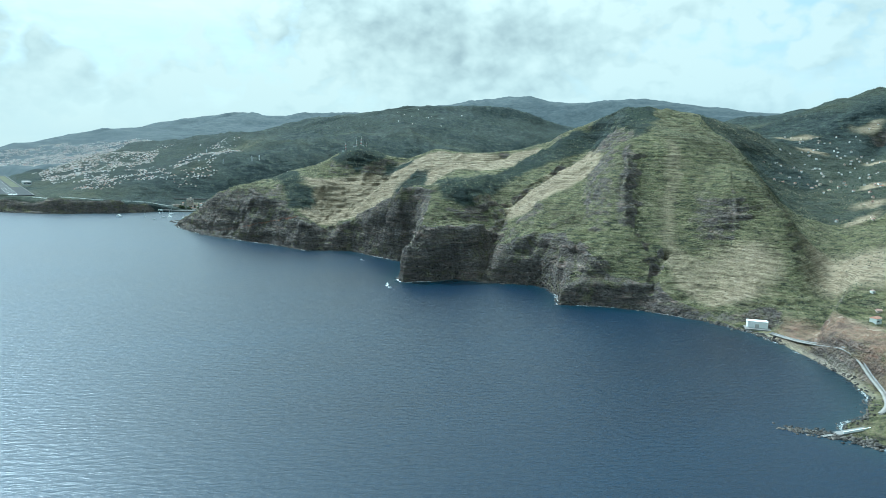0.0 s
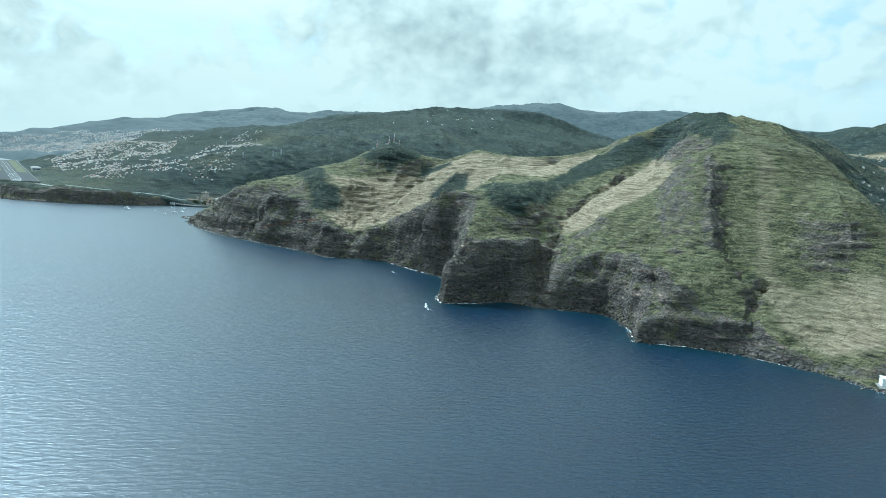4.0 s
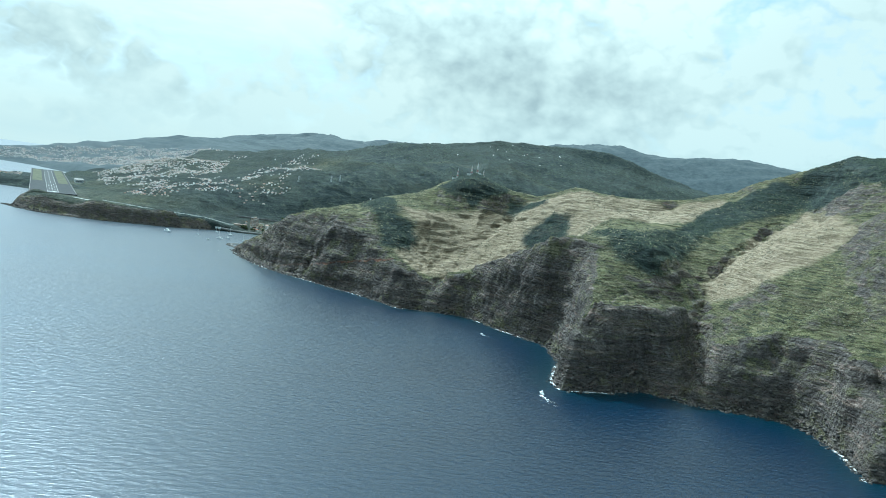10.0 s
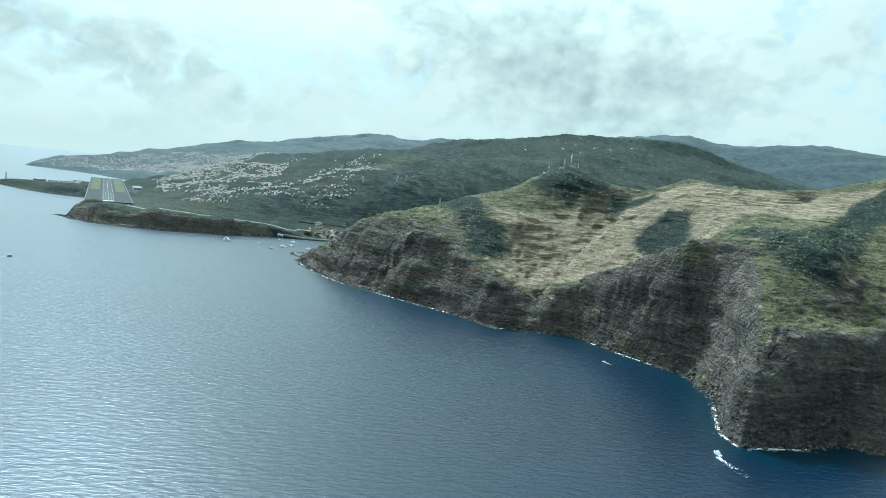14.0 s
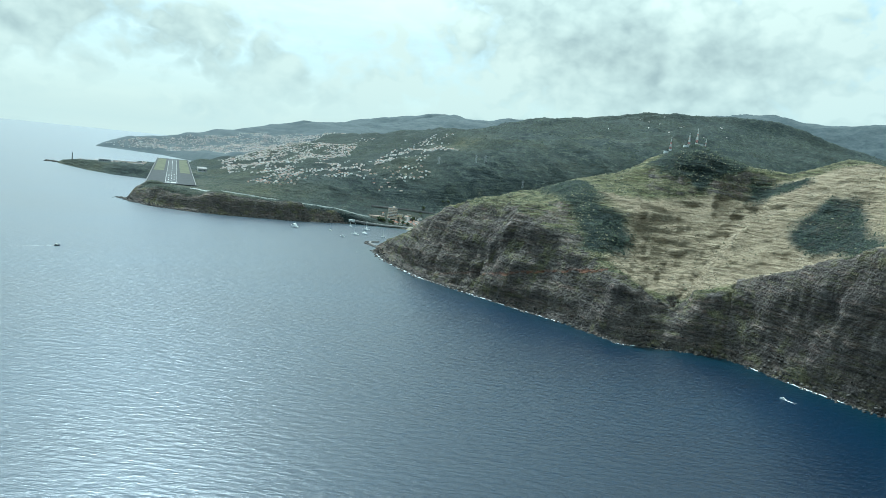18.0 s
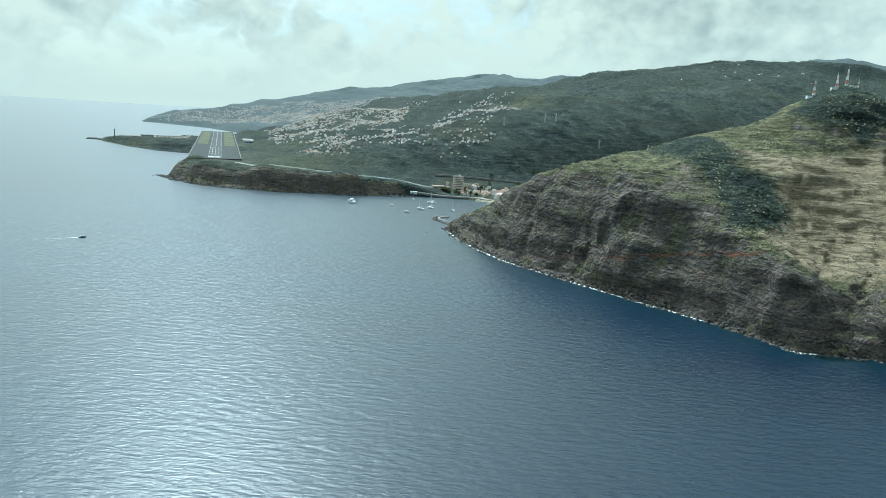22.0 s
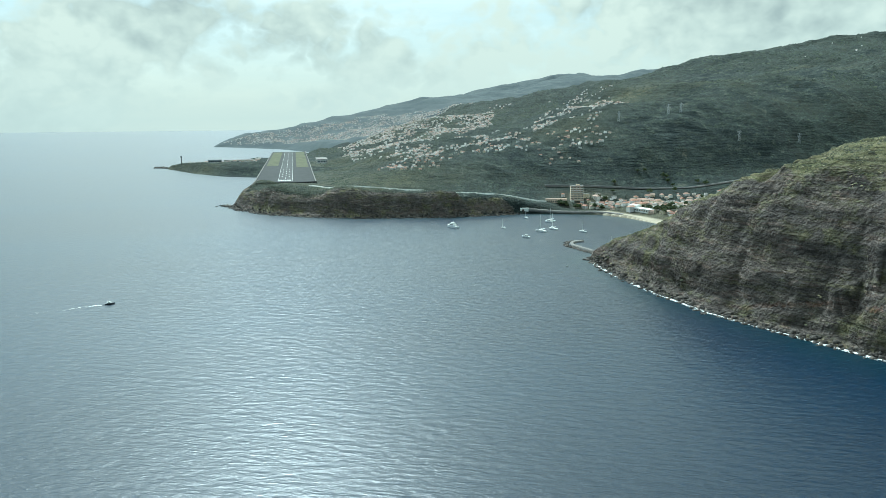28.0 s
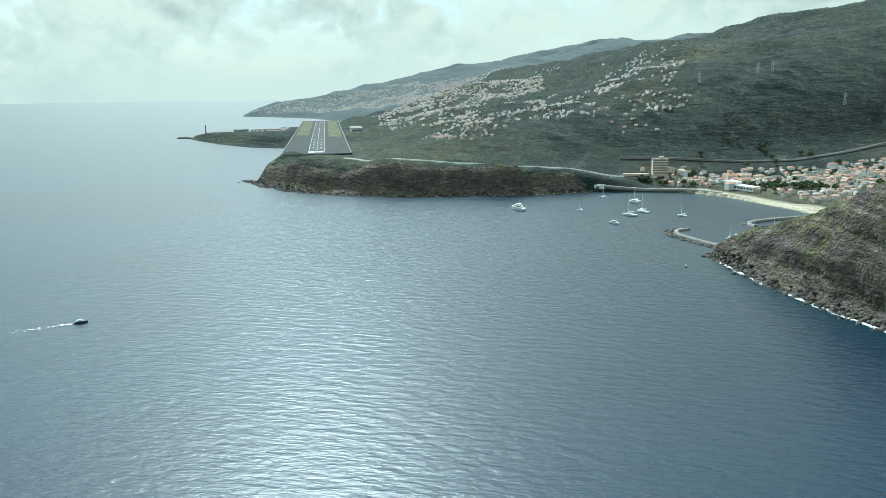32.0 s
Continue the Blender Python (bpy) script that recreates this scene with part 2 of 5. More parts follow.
BAY_LINES = {
    "town floor": [(-345, 1168, 2), (-430, 1210, 2.5), (-400, 1245, 3.5), (-340, 1260, 4), (-290, 1320, 6), (-180, 1420, 12), (0, 1600, 26), (260, 1900, 60)],
    "town back": [(-325, 1150, 2), (-290, 1200, 3.5), (-230, 1290, 7), (-120, 1400, 12)],
    "headland back": [(-320, 1090, 12), (-240, 1080, 34), (-120, 1120, 56), (0, 1200, 60), (150, 1300, 72), (420, 1500, 110)],
    "headland tip": [(-739, 1150, 4), (-731, 1150, 11), (-722, 1156, 18.5)],
    "cliff road": [(-690, 1148, 19.5), (-660, 1146, 20), (-610, 1135, 19), (-540, 1160, 18), (-490, 1188, 15), (-462, 1202, 8)],
    "hill foot": [(-440, 1260, 8), (-395, 1300, 10), (-330, 1370, 12), (-240, 1450, 18), (-60, 1610, 34)],
    "lower terrace": [(-640, 1215, 24), (-590, 1235, 31), (-531, 1280, 41), (-470, 1290, 44), (-425, 1318, 46), (-373, 1372, 52), (-300, 1460, 60), (-150, 1610, 82), (50, 1800, 115)],
    "town terrace": [(-650, 1400, 42), (-511, 1444, 70), (-403, 1471, 90), (-300, 1550, 108), (-160, 1700, 125)],
    "mid slope": [(-754, 1694, 58), (-610, 1720, 86), (-476, 1736, 106), (-274, 1805, 141), (-120, 1950, 165)],
    "hill crest": [(-952, 2206, 100), (-817, 2098, 108), (-609, 2022, 133), (-409, 1999, 156), (-260, 2300, 205), (-93, 2590, 251), (70, 2680, 268), (260, 2740, 256), (430, 2780, 215), (620, 2850, 150)],
    "runway shelf": [(-712, 1158, 20.2), (-705, 1174, 20.6), (-722, 1198, 20.2), (-742, 1236, 16)],
    "runway side": [(-676, 1196, 19.2), (-960, 1600, 19.5), (-1000, 1700, 28)],
    "west point": [(-1190, 1526, 6), (-1150, 1510, 11), (-1100, 1492, 14), (-1000, 1480, 17), (-960, 1500, 18)],
}
FAR_LINES = {
    "far crest": [(-1750, 2290, 8), (-1700, 2500, 44), (-1600, 2800, 90), (-1450, 3150, 138), (-1330, 3600, 182), (-1190, 3980, 240), (-1150, 4060, 268), (-1110, 4120, 276), (-1060, 4180, 262), (-600, 4350, 290), (-200, 4450, 330), (400, 4560, 440), (800, 4500, 400), (1260, 4300, 425), (1600, 4200, 360), (2200, 3900, 330)],
    "far slope": [(-1500, 2350, 20), (-1300, 2500, 60), (-1050, 2700, 90), (-900, 3100, 130), (-700, 3700, 190)],
    "inner valley": [(-1090, 1900, 12), (-1000, 2300, 70), (-700, 2700, 110), (0, 3200, 120), (700, 3000, 90), (1000, 2600, 110)],
    "inland": [(600, 1700, 160), (1100, 2000, 260), (1800, 2200, 330), (3000, 2400, 400)],
    "east crest": [(1000, 1400, 275), (1800, 1500, 300), (3300, 1500, 300)],
}


# narrow forms on the slopes: line, half-width, rise (below 0: a cleft)
NARROW = [
    ([(186, 724, 0), (178, 688, 0), (167, 656, 0), (162, 624, 0)], 3.4, 3.2),
    ([(194, 700, 0), (186, 672, 0), (178, 646, 0), (172, 620, 0), (176, 600, 0)], 9.0, -4.0),
    ([(190, 596, 0), (182, 588, 0), (176, 568, 0), (168, 550, 0)], 5.5, -7.5),
    ([(154, 712, 0), (146, 695, 0), (138, 665, 0)], 2.6, 2.2),
    ([(268, 683, 0), (258, 640, 0), (252, 612, 0), (243, 585, 0)], 2.8, 2.6),
    ([(-77, 954, 0), (-98, 915, 0), (-110, 885, 0), (-126, 850, 0), (-133, 826, 0)], 8.0, -4.5),
    ([(-58, 962, 0), (-84, 925, 0), (-102, 885, 0), (-116, 852, 0)], 9.0, 2.5),
    ([(155, 875, 0), (95, 801, 0), (73, 768, 0), (60, 722, 0), (50, 690, 0), (40, 655, 0)], 8.0, -6.0),
    ([(-150, 960, 0), (-152, 915, 0), (-143, 870, 0)], 5.0, -2.0),
    ([(-278, 960, 0), (-290, 935, 0), (-298, 918, 0)], 6.0, -3.5),
    ([(-243, 950, 0), (-250, 915, 0), (-258, 885, 0)], 6.0, -3.5),
    ([(-20, 775, 0), (-48, 772, 0), (-68, 776, 0)], 4.0, -3.0),
]


def between(a, b, s):
    """A line between two lines, s of the way from the first to the second."""
    def at(line, u):
        run = np.concatenate([[0], np.cumsum([math.dist(p[:2], q[:2]) for p, q in zip(line, line[1:])])])
        return np.array([np.interp(u * run[-1], run, [p[k] for p in line]) for k in range(3)])
    return [tuple(at(a, u) * (1 - s) + at(b, u) * s) for u in np.linspace(0, 1, 6)]


# the slope behind the bay rises evenly from step to step
STEPS = ["hill foot", "lower terrace", "town terrace", "mid slope", "hill crest"]
for low, high in zip(STEPS, STEPS[1:]):
    for s in (0.33, 0.66):
        BAY_LINES[f"{low} to {high}, {s}"] = between(BAY_LINES[low], BAY_LINES[high], s)


@by_rows
def base_heights(x, y):
    """Height of the land from the plan's lines alone, with the distances to the shore and to the ridges."""
    top, total = np.zeros(x.shape), np.zeros(x.shape)
    reach = np.where(y > 1150, 60 + (y - 1150) * 0.25, 60).clip(60, 500)
    shore = [(a, b, 0.0) for a, b in SHORE]
    shore_d, _ = to_line(x, y, shore)
    wob = 1 + 0.25 * fbm(x, y, 45, 3, 71)
    nearest, crest = np.full(x.shape, 1e9), np.full(x.shape, 1e9)
    for name, line in (*NEAR_LINES.items(), *BAY_LINES.items(), *FAR_LINES.items(), ("shore", shore)):
        d, z = to_line(x, y, line)
        if line is not shore and not any(name.startswith(k) for k in STEPS[:4]):
            nearest = np.minimum(nearest, d)
        if name == "hill crest" or name in FAR_LINES:
            crest = np.minimum(crest, d)
        w = np.exp(-d / reach) / (d * wob + 1.0) ** 2 * (0.3 if line is shore else 1.0)
        top, total = top + w * z, total + w
    return top / (total + 1e-30), shore_d, nearest, crest


def evened(h, passes, r):
    """A grid of heights with its kinks evened out."""
    for _ in range(passes):
        for axis in (0, 1):
            pad = np.concatenate([np.repeat(h.take([0], axis), r + 1, axis), h, np.repeat(h.take([-1], axis), r, axis)], axis)
            run = np.cumsum(pad, axis)
            size = h.shape[axis]
            h = (run.take(range(2 * r + 1, 2 * r + 1 + size), axis) - run.take(range(size), axis)) / (2 * r + 1)
    return h


def heights(x, y):
    """Height of the land (below 0: sea bed) over a grid of places."""
    h, shore_d, nearest, crest = base_heights(x, y)
    land = inside(x, y, LAND)
    shelf = to_line(x, y, BAY_LINES["runway shelf"])[0]
    soft = np.clip((shore_d - 22) / 25, 0, 1) * np.where(y < 1200, np.clip((nearest - 3) / 12, 0, 1), np.clip((crest - 45) / 90, 0, 1) * np.clip((nearest - 8) / 25, 0, 1)) * np.clip((shelf - 40) / 40, 0, 1)
    h = h + soft * (evened(h, 3, 6) - h)
    big = np.clip((y - 1200) / 1500, 0, 1)
    calm = 1 - 0.75 * np.clip(1.5 - np.hypot((x - 215) / 75, (y - 670) / 110), 0, 1)
    rough = calm * np.clip(h / 30, 0, 1) * np.clip(shore_d / 25, 0.25, 1) * np.clip(nearest / 22, 0.22, 1)
    flat = np.clip((np.minimum(to_line(x, y, BAY_LINES["town floor"])[0], shelf) - 45) / 60, 0, 1)
    lean_y, lean_x = np.gradient(h, y[:, 0], x[0])
    gentle = np.clip(1.35 - np.hypot(lean_x, lean_y), 0.12, 1)
    h = h + rough * flat * ((5.5 + 14 * big) * ridged(x, y, 95 + 260 * big, 4, 11) + (2.2 + 5 * big) * ridged(x + 40, y, 26 + 90 * big, 3, 23) + 0.8 * gentle * fbm(x, y, 7, 3, 31))
    # gullies down the slopes behind the bay
    u, v = 0.735 * x + 0.678 * y, 0.735 * y - 0.678 * x
    slope = flat * np.clip((h - 12) / 20, 0, 1) * np.clip((y - 1220) / 60, 0, 1) * np.clip((2900 - y) / 500, 0, 1) * np.clip((x + 640) / 120, 0.25, 1)
    slope = slope * np.clip(nearest / 90, 0.05, 1)
    h = h + slope * (9.0 * ridged(u + 20 * fbm(x, y, 90, 2, 7), v * 0.3, 110, 4, 201) + 3.2 * ridged(u, v * 0.4, 30, 3, 211))
    # a step of bare cliff at the water, buttresses and rills that run down it, and ledges of the lava beds
    s_run = along(x, y, SHORE) + 9 * fbm(x, y, 35, 3, 47)
    step = np.clip((235 - x) / 20, 0, 1) * np.clip((y - 495) / 20, 0, 1) * (y < 1160) * np.clip(h / 8, 0, 1)
    h = h + step * (4.5 + 3 * value_noise(s_run / 30, s_run * 0, 61)) * np.clip(shore_d / 3.5, 0, 1) * np.clip(1.3 - shore_d / 40, 0, 1)
    cliff = np.clip(h / 22, 0, 1) * np.clip(shore_d / 7, 0, 1) * np.clip(1.6 - shore_d / 75, 0, 1) * flat * (y < 1400)
    h = h + cliff * (1.1 * ridged(s_run, shore_d * 0.45, 38, 4, 57) + 0.7 * gentle * fbm(s_run, shore_d * 0.6, 12, 3, 67))
    h = h + 1.9 * gentle * np.clip(h / 15, 0, 1) * fbm(x, y, 6.5, 3, 41, 0.6) * np.clip(1.3 - shore_d / 90, 0.22, 1) * flat
    bed = value_noise(h / 2.6 + 1.5 * fbm(x, y, 70, 2, 5), s_run / 130, 83)
    h = h + 0.45 * bed * cliff * gentle
    wx, wy, jag = x + 2.5 * fbm(x, y, 14, 3, 331), y + 2.5 * fbm(x, y, 14, 3, 337), (0.75 + 0.6 * value_noise(x / 5, y / 5, 341)) * np.clip(h / 6, 0, 1)
    for line, half, rise in NARROW:
        rows = (y[:, 0] > min(p[1] for p in line) - 20) & (y[:, 0] < max(p[1] for p in line) + 20)
        d = to_line(wx[rows], wy[rows], line)[0]
        h[rows] += rise * np.clip(1 - d / half, 0, 1) * jag[rows]
    # ledges of the lava beds on the cliffs, and old field terraces on the gentler slopes
    lean = evened(np.hypot(*np.gradient(h, y[:, 0], x[0])), 1, 2)
    near = (y < 1100) * np.clip((330 - x) / 60, 0, 1) * flat
    for size, steepest, depth, seed in ((3.4, False, 0.42, 301), (7.3, False, 0.5, 321), (2.0, True, 0.75, 311)):
        u = h / size + 1.3 * fbm(x, y, 70, 2, seed) + 0.25 * fbm(x, y, 14, 2, seed + 5)
        f = u - np.floor(u)
        g = np.clip((f - 0.45) / 0.5, 0, 1)
        g = g * g * (3 - 2 * g)
        where = np.clip((0.85 - lean) / 0.2, 0, 1) * np.clip((lean - 0.15) / 0.15, 0, 1) if steepest else np.clip((lean - 0.75) / 0.3, 0, 1) * np.clip((3.2 - lean) / 1.0, 0.3, 1)
        patch = np.clip(0.55 + 1.6 * fbm(x, y, 30, 3, seed + 9), 0.08, 1)
        h = h + near * np.clip(h / 9, 0, 1) * where * patch * depth * size * (g - f)
    # levelled ground of the boathouse quay
    quay = np.clip(1.8 - np.hypot(x - 227, y - 492) / 9, 0, 1)
    h = h * (1 - quay) + 0.9 * quay
    h = np.where(land, np.maximum(h, 0.25 + np.minimum(shore_d, 4) * 0.12), -0.6 - np.minimum(shore_d * 0.5, 25))
    return h, shore_d, land


def spaced(*spans):
    """Grid lines: spans of (from, to, first step, last step)."""
    out = []
    for a, b, s0, s1 in spans:
        v = a
        while v < b - 1e-6:
            out.append(v)
            v += s0 + (s1 - s0) * (v - a) / (b - a)
    out.append(spans[-1][1])
    return np.array(out)


# kinds of cover on the land: x, y, half-length, half-width, turn in degrees
DRY = [(455, 745, 34, 16, 20), (505, 838, 42, 17, 30), (560, 1140, 46, 16, 20), (540, 1055, 26, 13, 20), (415, 695, 26, 12, 40), (690, 1170, 38, 16, 10), (620, 1020, 24, 12, 30), (330, 560, 60, 40, 40), (250, 430, 40, 30, 80), (240, 560, 40, 22, 100)]
WOOD = [(235, 935, 55, 30, 30), (330, 1010, 120, 60, 40), (420, 880, 120, 70, 60), (-30, 1005, 60, 14, 0), (600, 1150, 260, 160, 20), (40, 1010, 70, 12, 0), (215, 800, 14, 40, 0)]
DRY_FIELDS = {
    "basin": [(-187, 925), (-157, 920), (-128, 937), (-86, 964), (-57, 975), (-20, 972), (40, 964), (6, 870), (-20, 837), (-56, 790), (-77, 800), (-99, 830), (-127, 849), (-155, 839), (-172, 851), (-163, 877), (-163, 899)],
    "brow": [(8, 915), (18, 885), (38, 868), (70, 886), (96, 945), (68, 956), (36, 966)],
    "saddle": [(-11, 940), (40, 975), (92, 970), (138, 952), (119, 929), (77, 890), (40, 905)],
    "strip": [(67, 760), (122, 845), (185, 890), (175, 800), (164, 748), (137, 747), (101, 719), (82, 735), (68, 742)],
    "ash": [(225, 728), (232, 699), (208, 630), (203, 590), (187, 590), (198, 639), (212, 684)],
    "low slope": [(185, 590), (205, 600), (240, 545), (235, 515), (213, 525), (187, 550)],
}
WOODS = {
    "knoll": [(-63, 912), (-35, 928), (-17, 912), (-19, 888), (-24, 845), (-38, 872), (-51, 881)],
    "mast hill": [(-152, 976), (-140, 960), (-116, 953), (-97, 968), (-80, 988), (-84, 1004), (-105, 1020), (-140, 1004)],
    "hedge": [(-80, 960), (-41, 955), (-36, 968), (-74, 976)],
    "lee slope": [(-232, 976), (-196, 968), (-188, 935), (-182, 907), (-166, 901), (-155, 880), (-168, 866), (-184, 860), (-198, 900), (-212, 935)],
    "spur grove": [(-6, 824), (24, 800), (60, 845), (110, 935), (170, 945), (200, 930), (182, 900), (129, 878), (99, 870), (55, 785), (26, 722), (-4, 722)],
    "ridge grove": [(173, 915), (205, 950), (240, 965), (262, 930), (246, 830), (228, 800), (205, 820), (190, 860)],
}


@by_rows
def blobs(x, y, items, seed):
    total = np.zeros(x.shape)
    wx, wy = x + 14 * fbm(x, y, 40, 3, seed), y + 14 * fbm(x, y, 40, 3, seed + 7)
    for bx, by, rx, ry, turn in items:
        c, s = math.cos(radians(turn)), math.sin(radians(turn))
        u, v = ((wx - bx) * c + (wy - by) * s) / rx, (-(wx - bx) * s + (wy - by) * c) / ry
        total = np.maximum(total, np.clip(1.6 * (1.15 - np.hypot(u, v)), 0, 1))
    return total


@by_rows
def cover(x, y, spots, fields, seed):
    """How far places are under a kind of cover, 0 to 1, with ragged edges."""
    total = blobs(x, y, spots, seed)
    wx, wy = x + 7 * fbm(x, y, 22, 4, seed + 2), y + 7 * fbm(x, y, 22, 4, seed + 9)
    for ring in fields.values():
        d, _ = to_line(wx, wy, [(a, b, 0.0) for a, b in ring + ring[:1]])
        total = np.maximum(total, np.clip(0.5 + np.where(inside(wx, wy, ring), d, -d) / 7, 0, 1))
    return total


# ---- materials ----
def principled(name, color=(0.5, 0.5, 0.5), rough=0.8, metal=0.0, vary=0.0, scale=1.0, bump=0.0, bump_scale=8.0):
    mat = bpy.data.materials.new(name)
    nt = node_tree(mat)
    n, l = nt.nodes, nt.links
    out, bsdf = n.new("ShaderNodeOutputMaterial"), n.new("ShaderNodeBsdfPrincipled")
    l.new(bsdf.outputs[0], out.inputs[0])
    bsdf.inputs["Base Color"].default_value = (*color, 1)
    bsdf.inputs["Roughness"].default_value, bsdf.inputs["Metallic"].default_value = rough, metal
    if rough >= 0.85:
        bsdf.inputs["Specular IOR Level"].default_value = 0.15
    tc = n.new("ShaderNodeTexCoord")
    if vary:
        t = n.new("ShaderNodeTexNoise")
        t.inputs["Scale"].default_value, t.inputs["Detail"].default_value = scale, 6
        l.new(tc.outputs["Object"], t.inputs["Vector"])
        ramp = n.new("ShaderNodeValToRGB")
        ramp.color_ramp.elements[0].position, ramp.color_ramp.elements[1].position = 0.3, 0.7
        ramp.color_ramp.elements[0].color = (*[c * (1 - vary) for c in color], 1)
        ramp.color_ramp.elements[1].color = (*[min(1, c * (1 + vary)) for c in color], 1)
        l.new(t.outputs["Fac"], ramp.inputs[0])
        l.new(ramp.outputs[0], bsdf.inputs["Base Color"])
    if bump:
        t = n.new("ShaderNodeTexNoise")
        t.inputs["Scale"].default_value, t.inputs["Detail"].default_value = bump_scale, 5
        l.new(tc.outputs["Object"], t.inputs["Vector"])
        b = n.new("ShaderNodeBump")
        b.inputs["Strength"].default_value = bump
        l.new(t.outputs["Fac"], b.inputs["Height"])
        l.new(b.outputs[0], bsdf.inputs["Normal"])
    return mat


def ground_material():
    """Lava rock, scrub, green and dry grass, bare ash: told apart by the land's cover and by how steep it is."""
    mat = bpy.data.materials.new("island_ground")
    nt = node_tree(mat)
    n, l = nt.nodes, nt.links
    out, bsdf = n.new("ShaderNodeOutputMaterial"), n.new("ShaderNodeBsdfPrincipled")
    l.new(bsdf.outputs[0], out.inputs[0])
    bsdf.inputs["Roughness"].default_value = 0.95
    bsdf.inputs["Specular IOR Level"].default_value = 0.15
    geo = n.new("ShaderNodeNewGeometry")

    def noise_tex(scale, detail=6.0, rough=0.6, stretch=None):
        t = n.new("ShaderNodeTexNoise")
        t.inputs["Scale"].default_value, t.inputs["Detail"].default_value, t.inputs["Roughness"].default_value = scale, detail, rough
        src = geo.outputs["Position"]
        if stretch:
            m = n.new("ShaderNodeMapping")
            m.inputs["Scale"].default_value = stretch
            l.new(src, m.inputs["Vector"])
            src = m.outputs[0]
        l.new(src, t.inputs["Vector"])
        return t.outputs["Fac"]

    def ramp(fac, *stops):
        r = n.new("ShaderNodeValToRGB")
        e = r.color_ramp.elements
        while len(e) < len(stops):
            e.new(0.5)
        for k, (p, c) in enumerate(stops):
            e[k].position, e[k].color = p, (*c, 1) if len(c) == 3 else c
        l.new(fac, r.inputs[0])
        return r.outputs[0]

    def math_node(op, a, b, clamp=False):
        m = n.new("ShaderNodeMath")
        m.operation, m.use_clamp = op, clamp
        for k, v in enumerate((a, b)):
            if isinstance(v, (int, float)):
                m.inputs[k].default_value = v
            else:
                l.new(v, m.inputs[k])
        return m.outputs[0]

    def mix(fac, a, b):
        m = n.new("ShaderNodeMix")
        m.data_type = "RGBA"
        l.new(fac, m.inputs[0])
        l.new(a, m.inputs[6]), l.new(b, m.inputs[7])
        return m.outputs[2]

    def kind_of(name):
        a = n.new("ShaderNodeAttribute")
        a.attribute_name = name
        return a.outputs["Fac"]

    fine, mid, large = noise_tex(0.48, 9, 0.72), noise_tex(0.11, 9, 0.68), noise_tex(0.022, 5, 0.55)
    beds = noise_tex(1.0, 7, 0.60, (0.07, 0.07, 0.34))
    streaks = noise_tex(1.0, 8, 0.72, (0.22, 0.22, 0.05))
    crags = noise_tex(0.30, 9, 0.70)
    crags.node.noise_type = "RIDGED_MULTIFRACTAL"
    crags.node.inputs["Offset"].default_value, crags.node.inputs["Gain"].default_value = 0.9, 1.6
    leafy0 = math_node("ADD", math_node("MULTIPLY", fine, 0.5), math_node("MULTIPLY", mid, 0.5))
    tuft, lines = noise_tex(0.85, 6, 0.75), noise_tex(1.0, 4, 0.55, (0.035, 0.035, 0.95))
    # level streaks of grass tone, with the terraces' shade lines painted into the colour
    rows = noise_tex(1.0, 7, 0.70, (0.10, 0.10, 0.72))
    dry = ramp(math_node("ADD", math_node("MULTIPLY", leafy0, 0.5), math_node("MULTIPLY", rows, 0.5)), (0.39, (0.19, 0.145, 0.095)), (0.46, (0.31, 0.245, 0.165)), (0.54, (0.38, 0.305, 0.21)), (0.62, (0.50, 0.415, 0.30)))
    sward = math_node("ADD", math_node("MULTIPLY", mid, 0.30), math_node("ADD", math_node("MULTIPLY", tuft, 0.30), math_node("MULTIPLY", rows, 0.40)))
    grass = ramp(sward, (0.42, (0.018, 0.022, 0.016)), (0.465, (0.060, 0.066, 0.035)), (0.505, (0.130, 0.130, 0.062)), (0.545, (0.175, 0.162, 0.082)), (0.60, (0.31, 0.272, 0.165)))
    ledge = ramp(lines, (0.455, (0, 0, 0)), (0.485, (1, 1, 1)), (0.505, (1, 1, 1)), (0.54, (0, 0, 0)))
    leafy = math_node("ADD", math_node("MULTIPLY", fine, 0.35), math_node("ADD", math_node("MULTIPLY", mid, 0.35), math_node("MULTIPLY", noise_tex(0.05, 8, 0.65), 0.3)))
    wood = ramp(leafy, (0.40, (0.012, 0.019, 0.021)), (0.475, (0.022, 0.032, 0.032)), (0.53, (0.040, 0.053, 0.047)), (0.60, (0.095, 0.100, 0.078)))
    rock = ramp(beds, (0.36, (0.052, 0.047, 0.046)), (0.43, (0.155, 0.138, 0.128)), (0.475, (0.075, 0.068, 0.066)), (0.52, (0.225, 0.198, 0.180)), (0.56, (0.115, 0.102, 0.097)), (0.60, (0.225, 0.165, 0.14)), (0.70, (0.42, 0.385, 0.355)))
    rock2 = ramp(streaks, (0.38, (0.055, 0.050, 0.048)), (0.54, (0.155, 0.138, 0.125)), (0.70, (0.36, 0.33, 0.30)))
    # broad dark and pale beds, and rusty stains
    broad = noise_tex(1.0, 6, 0.6, (0.022, 0.022, 0.16))
    tone = ramp(broad, (0.36, (0.50, 0.48, 0.48)), (0.46, (1.1, 1.05, 1.02)), (0.50, (0.62, 0.58, 0.56)), (0.54, (1.1, 1.03, 0.97)), (0.64, (1.3, 1.18, 1.08)))
    toned = n.new("ShaderNodeMix")
    toned.data_type, toned.blend_type = "RGBA", "MULTIPLY"
    toned.inputs[0].default_value = 1.0
    l.new(rock, toned.inputs[6]), l.new(tone, toned.inputs[7])
    rock = toned.outputs[2]
    half = n.new("ShaderNodeValue")
    half.outputs[0].default_value = 0.35
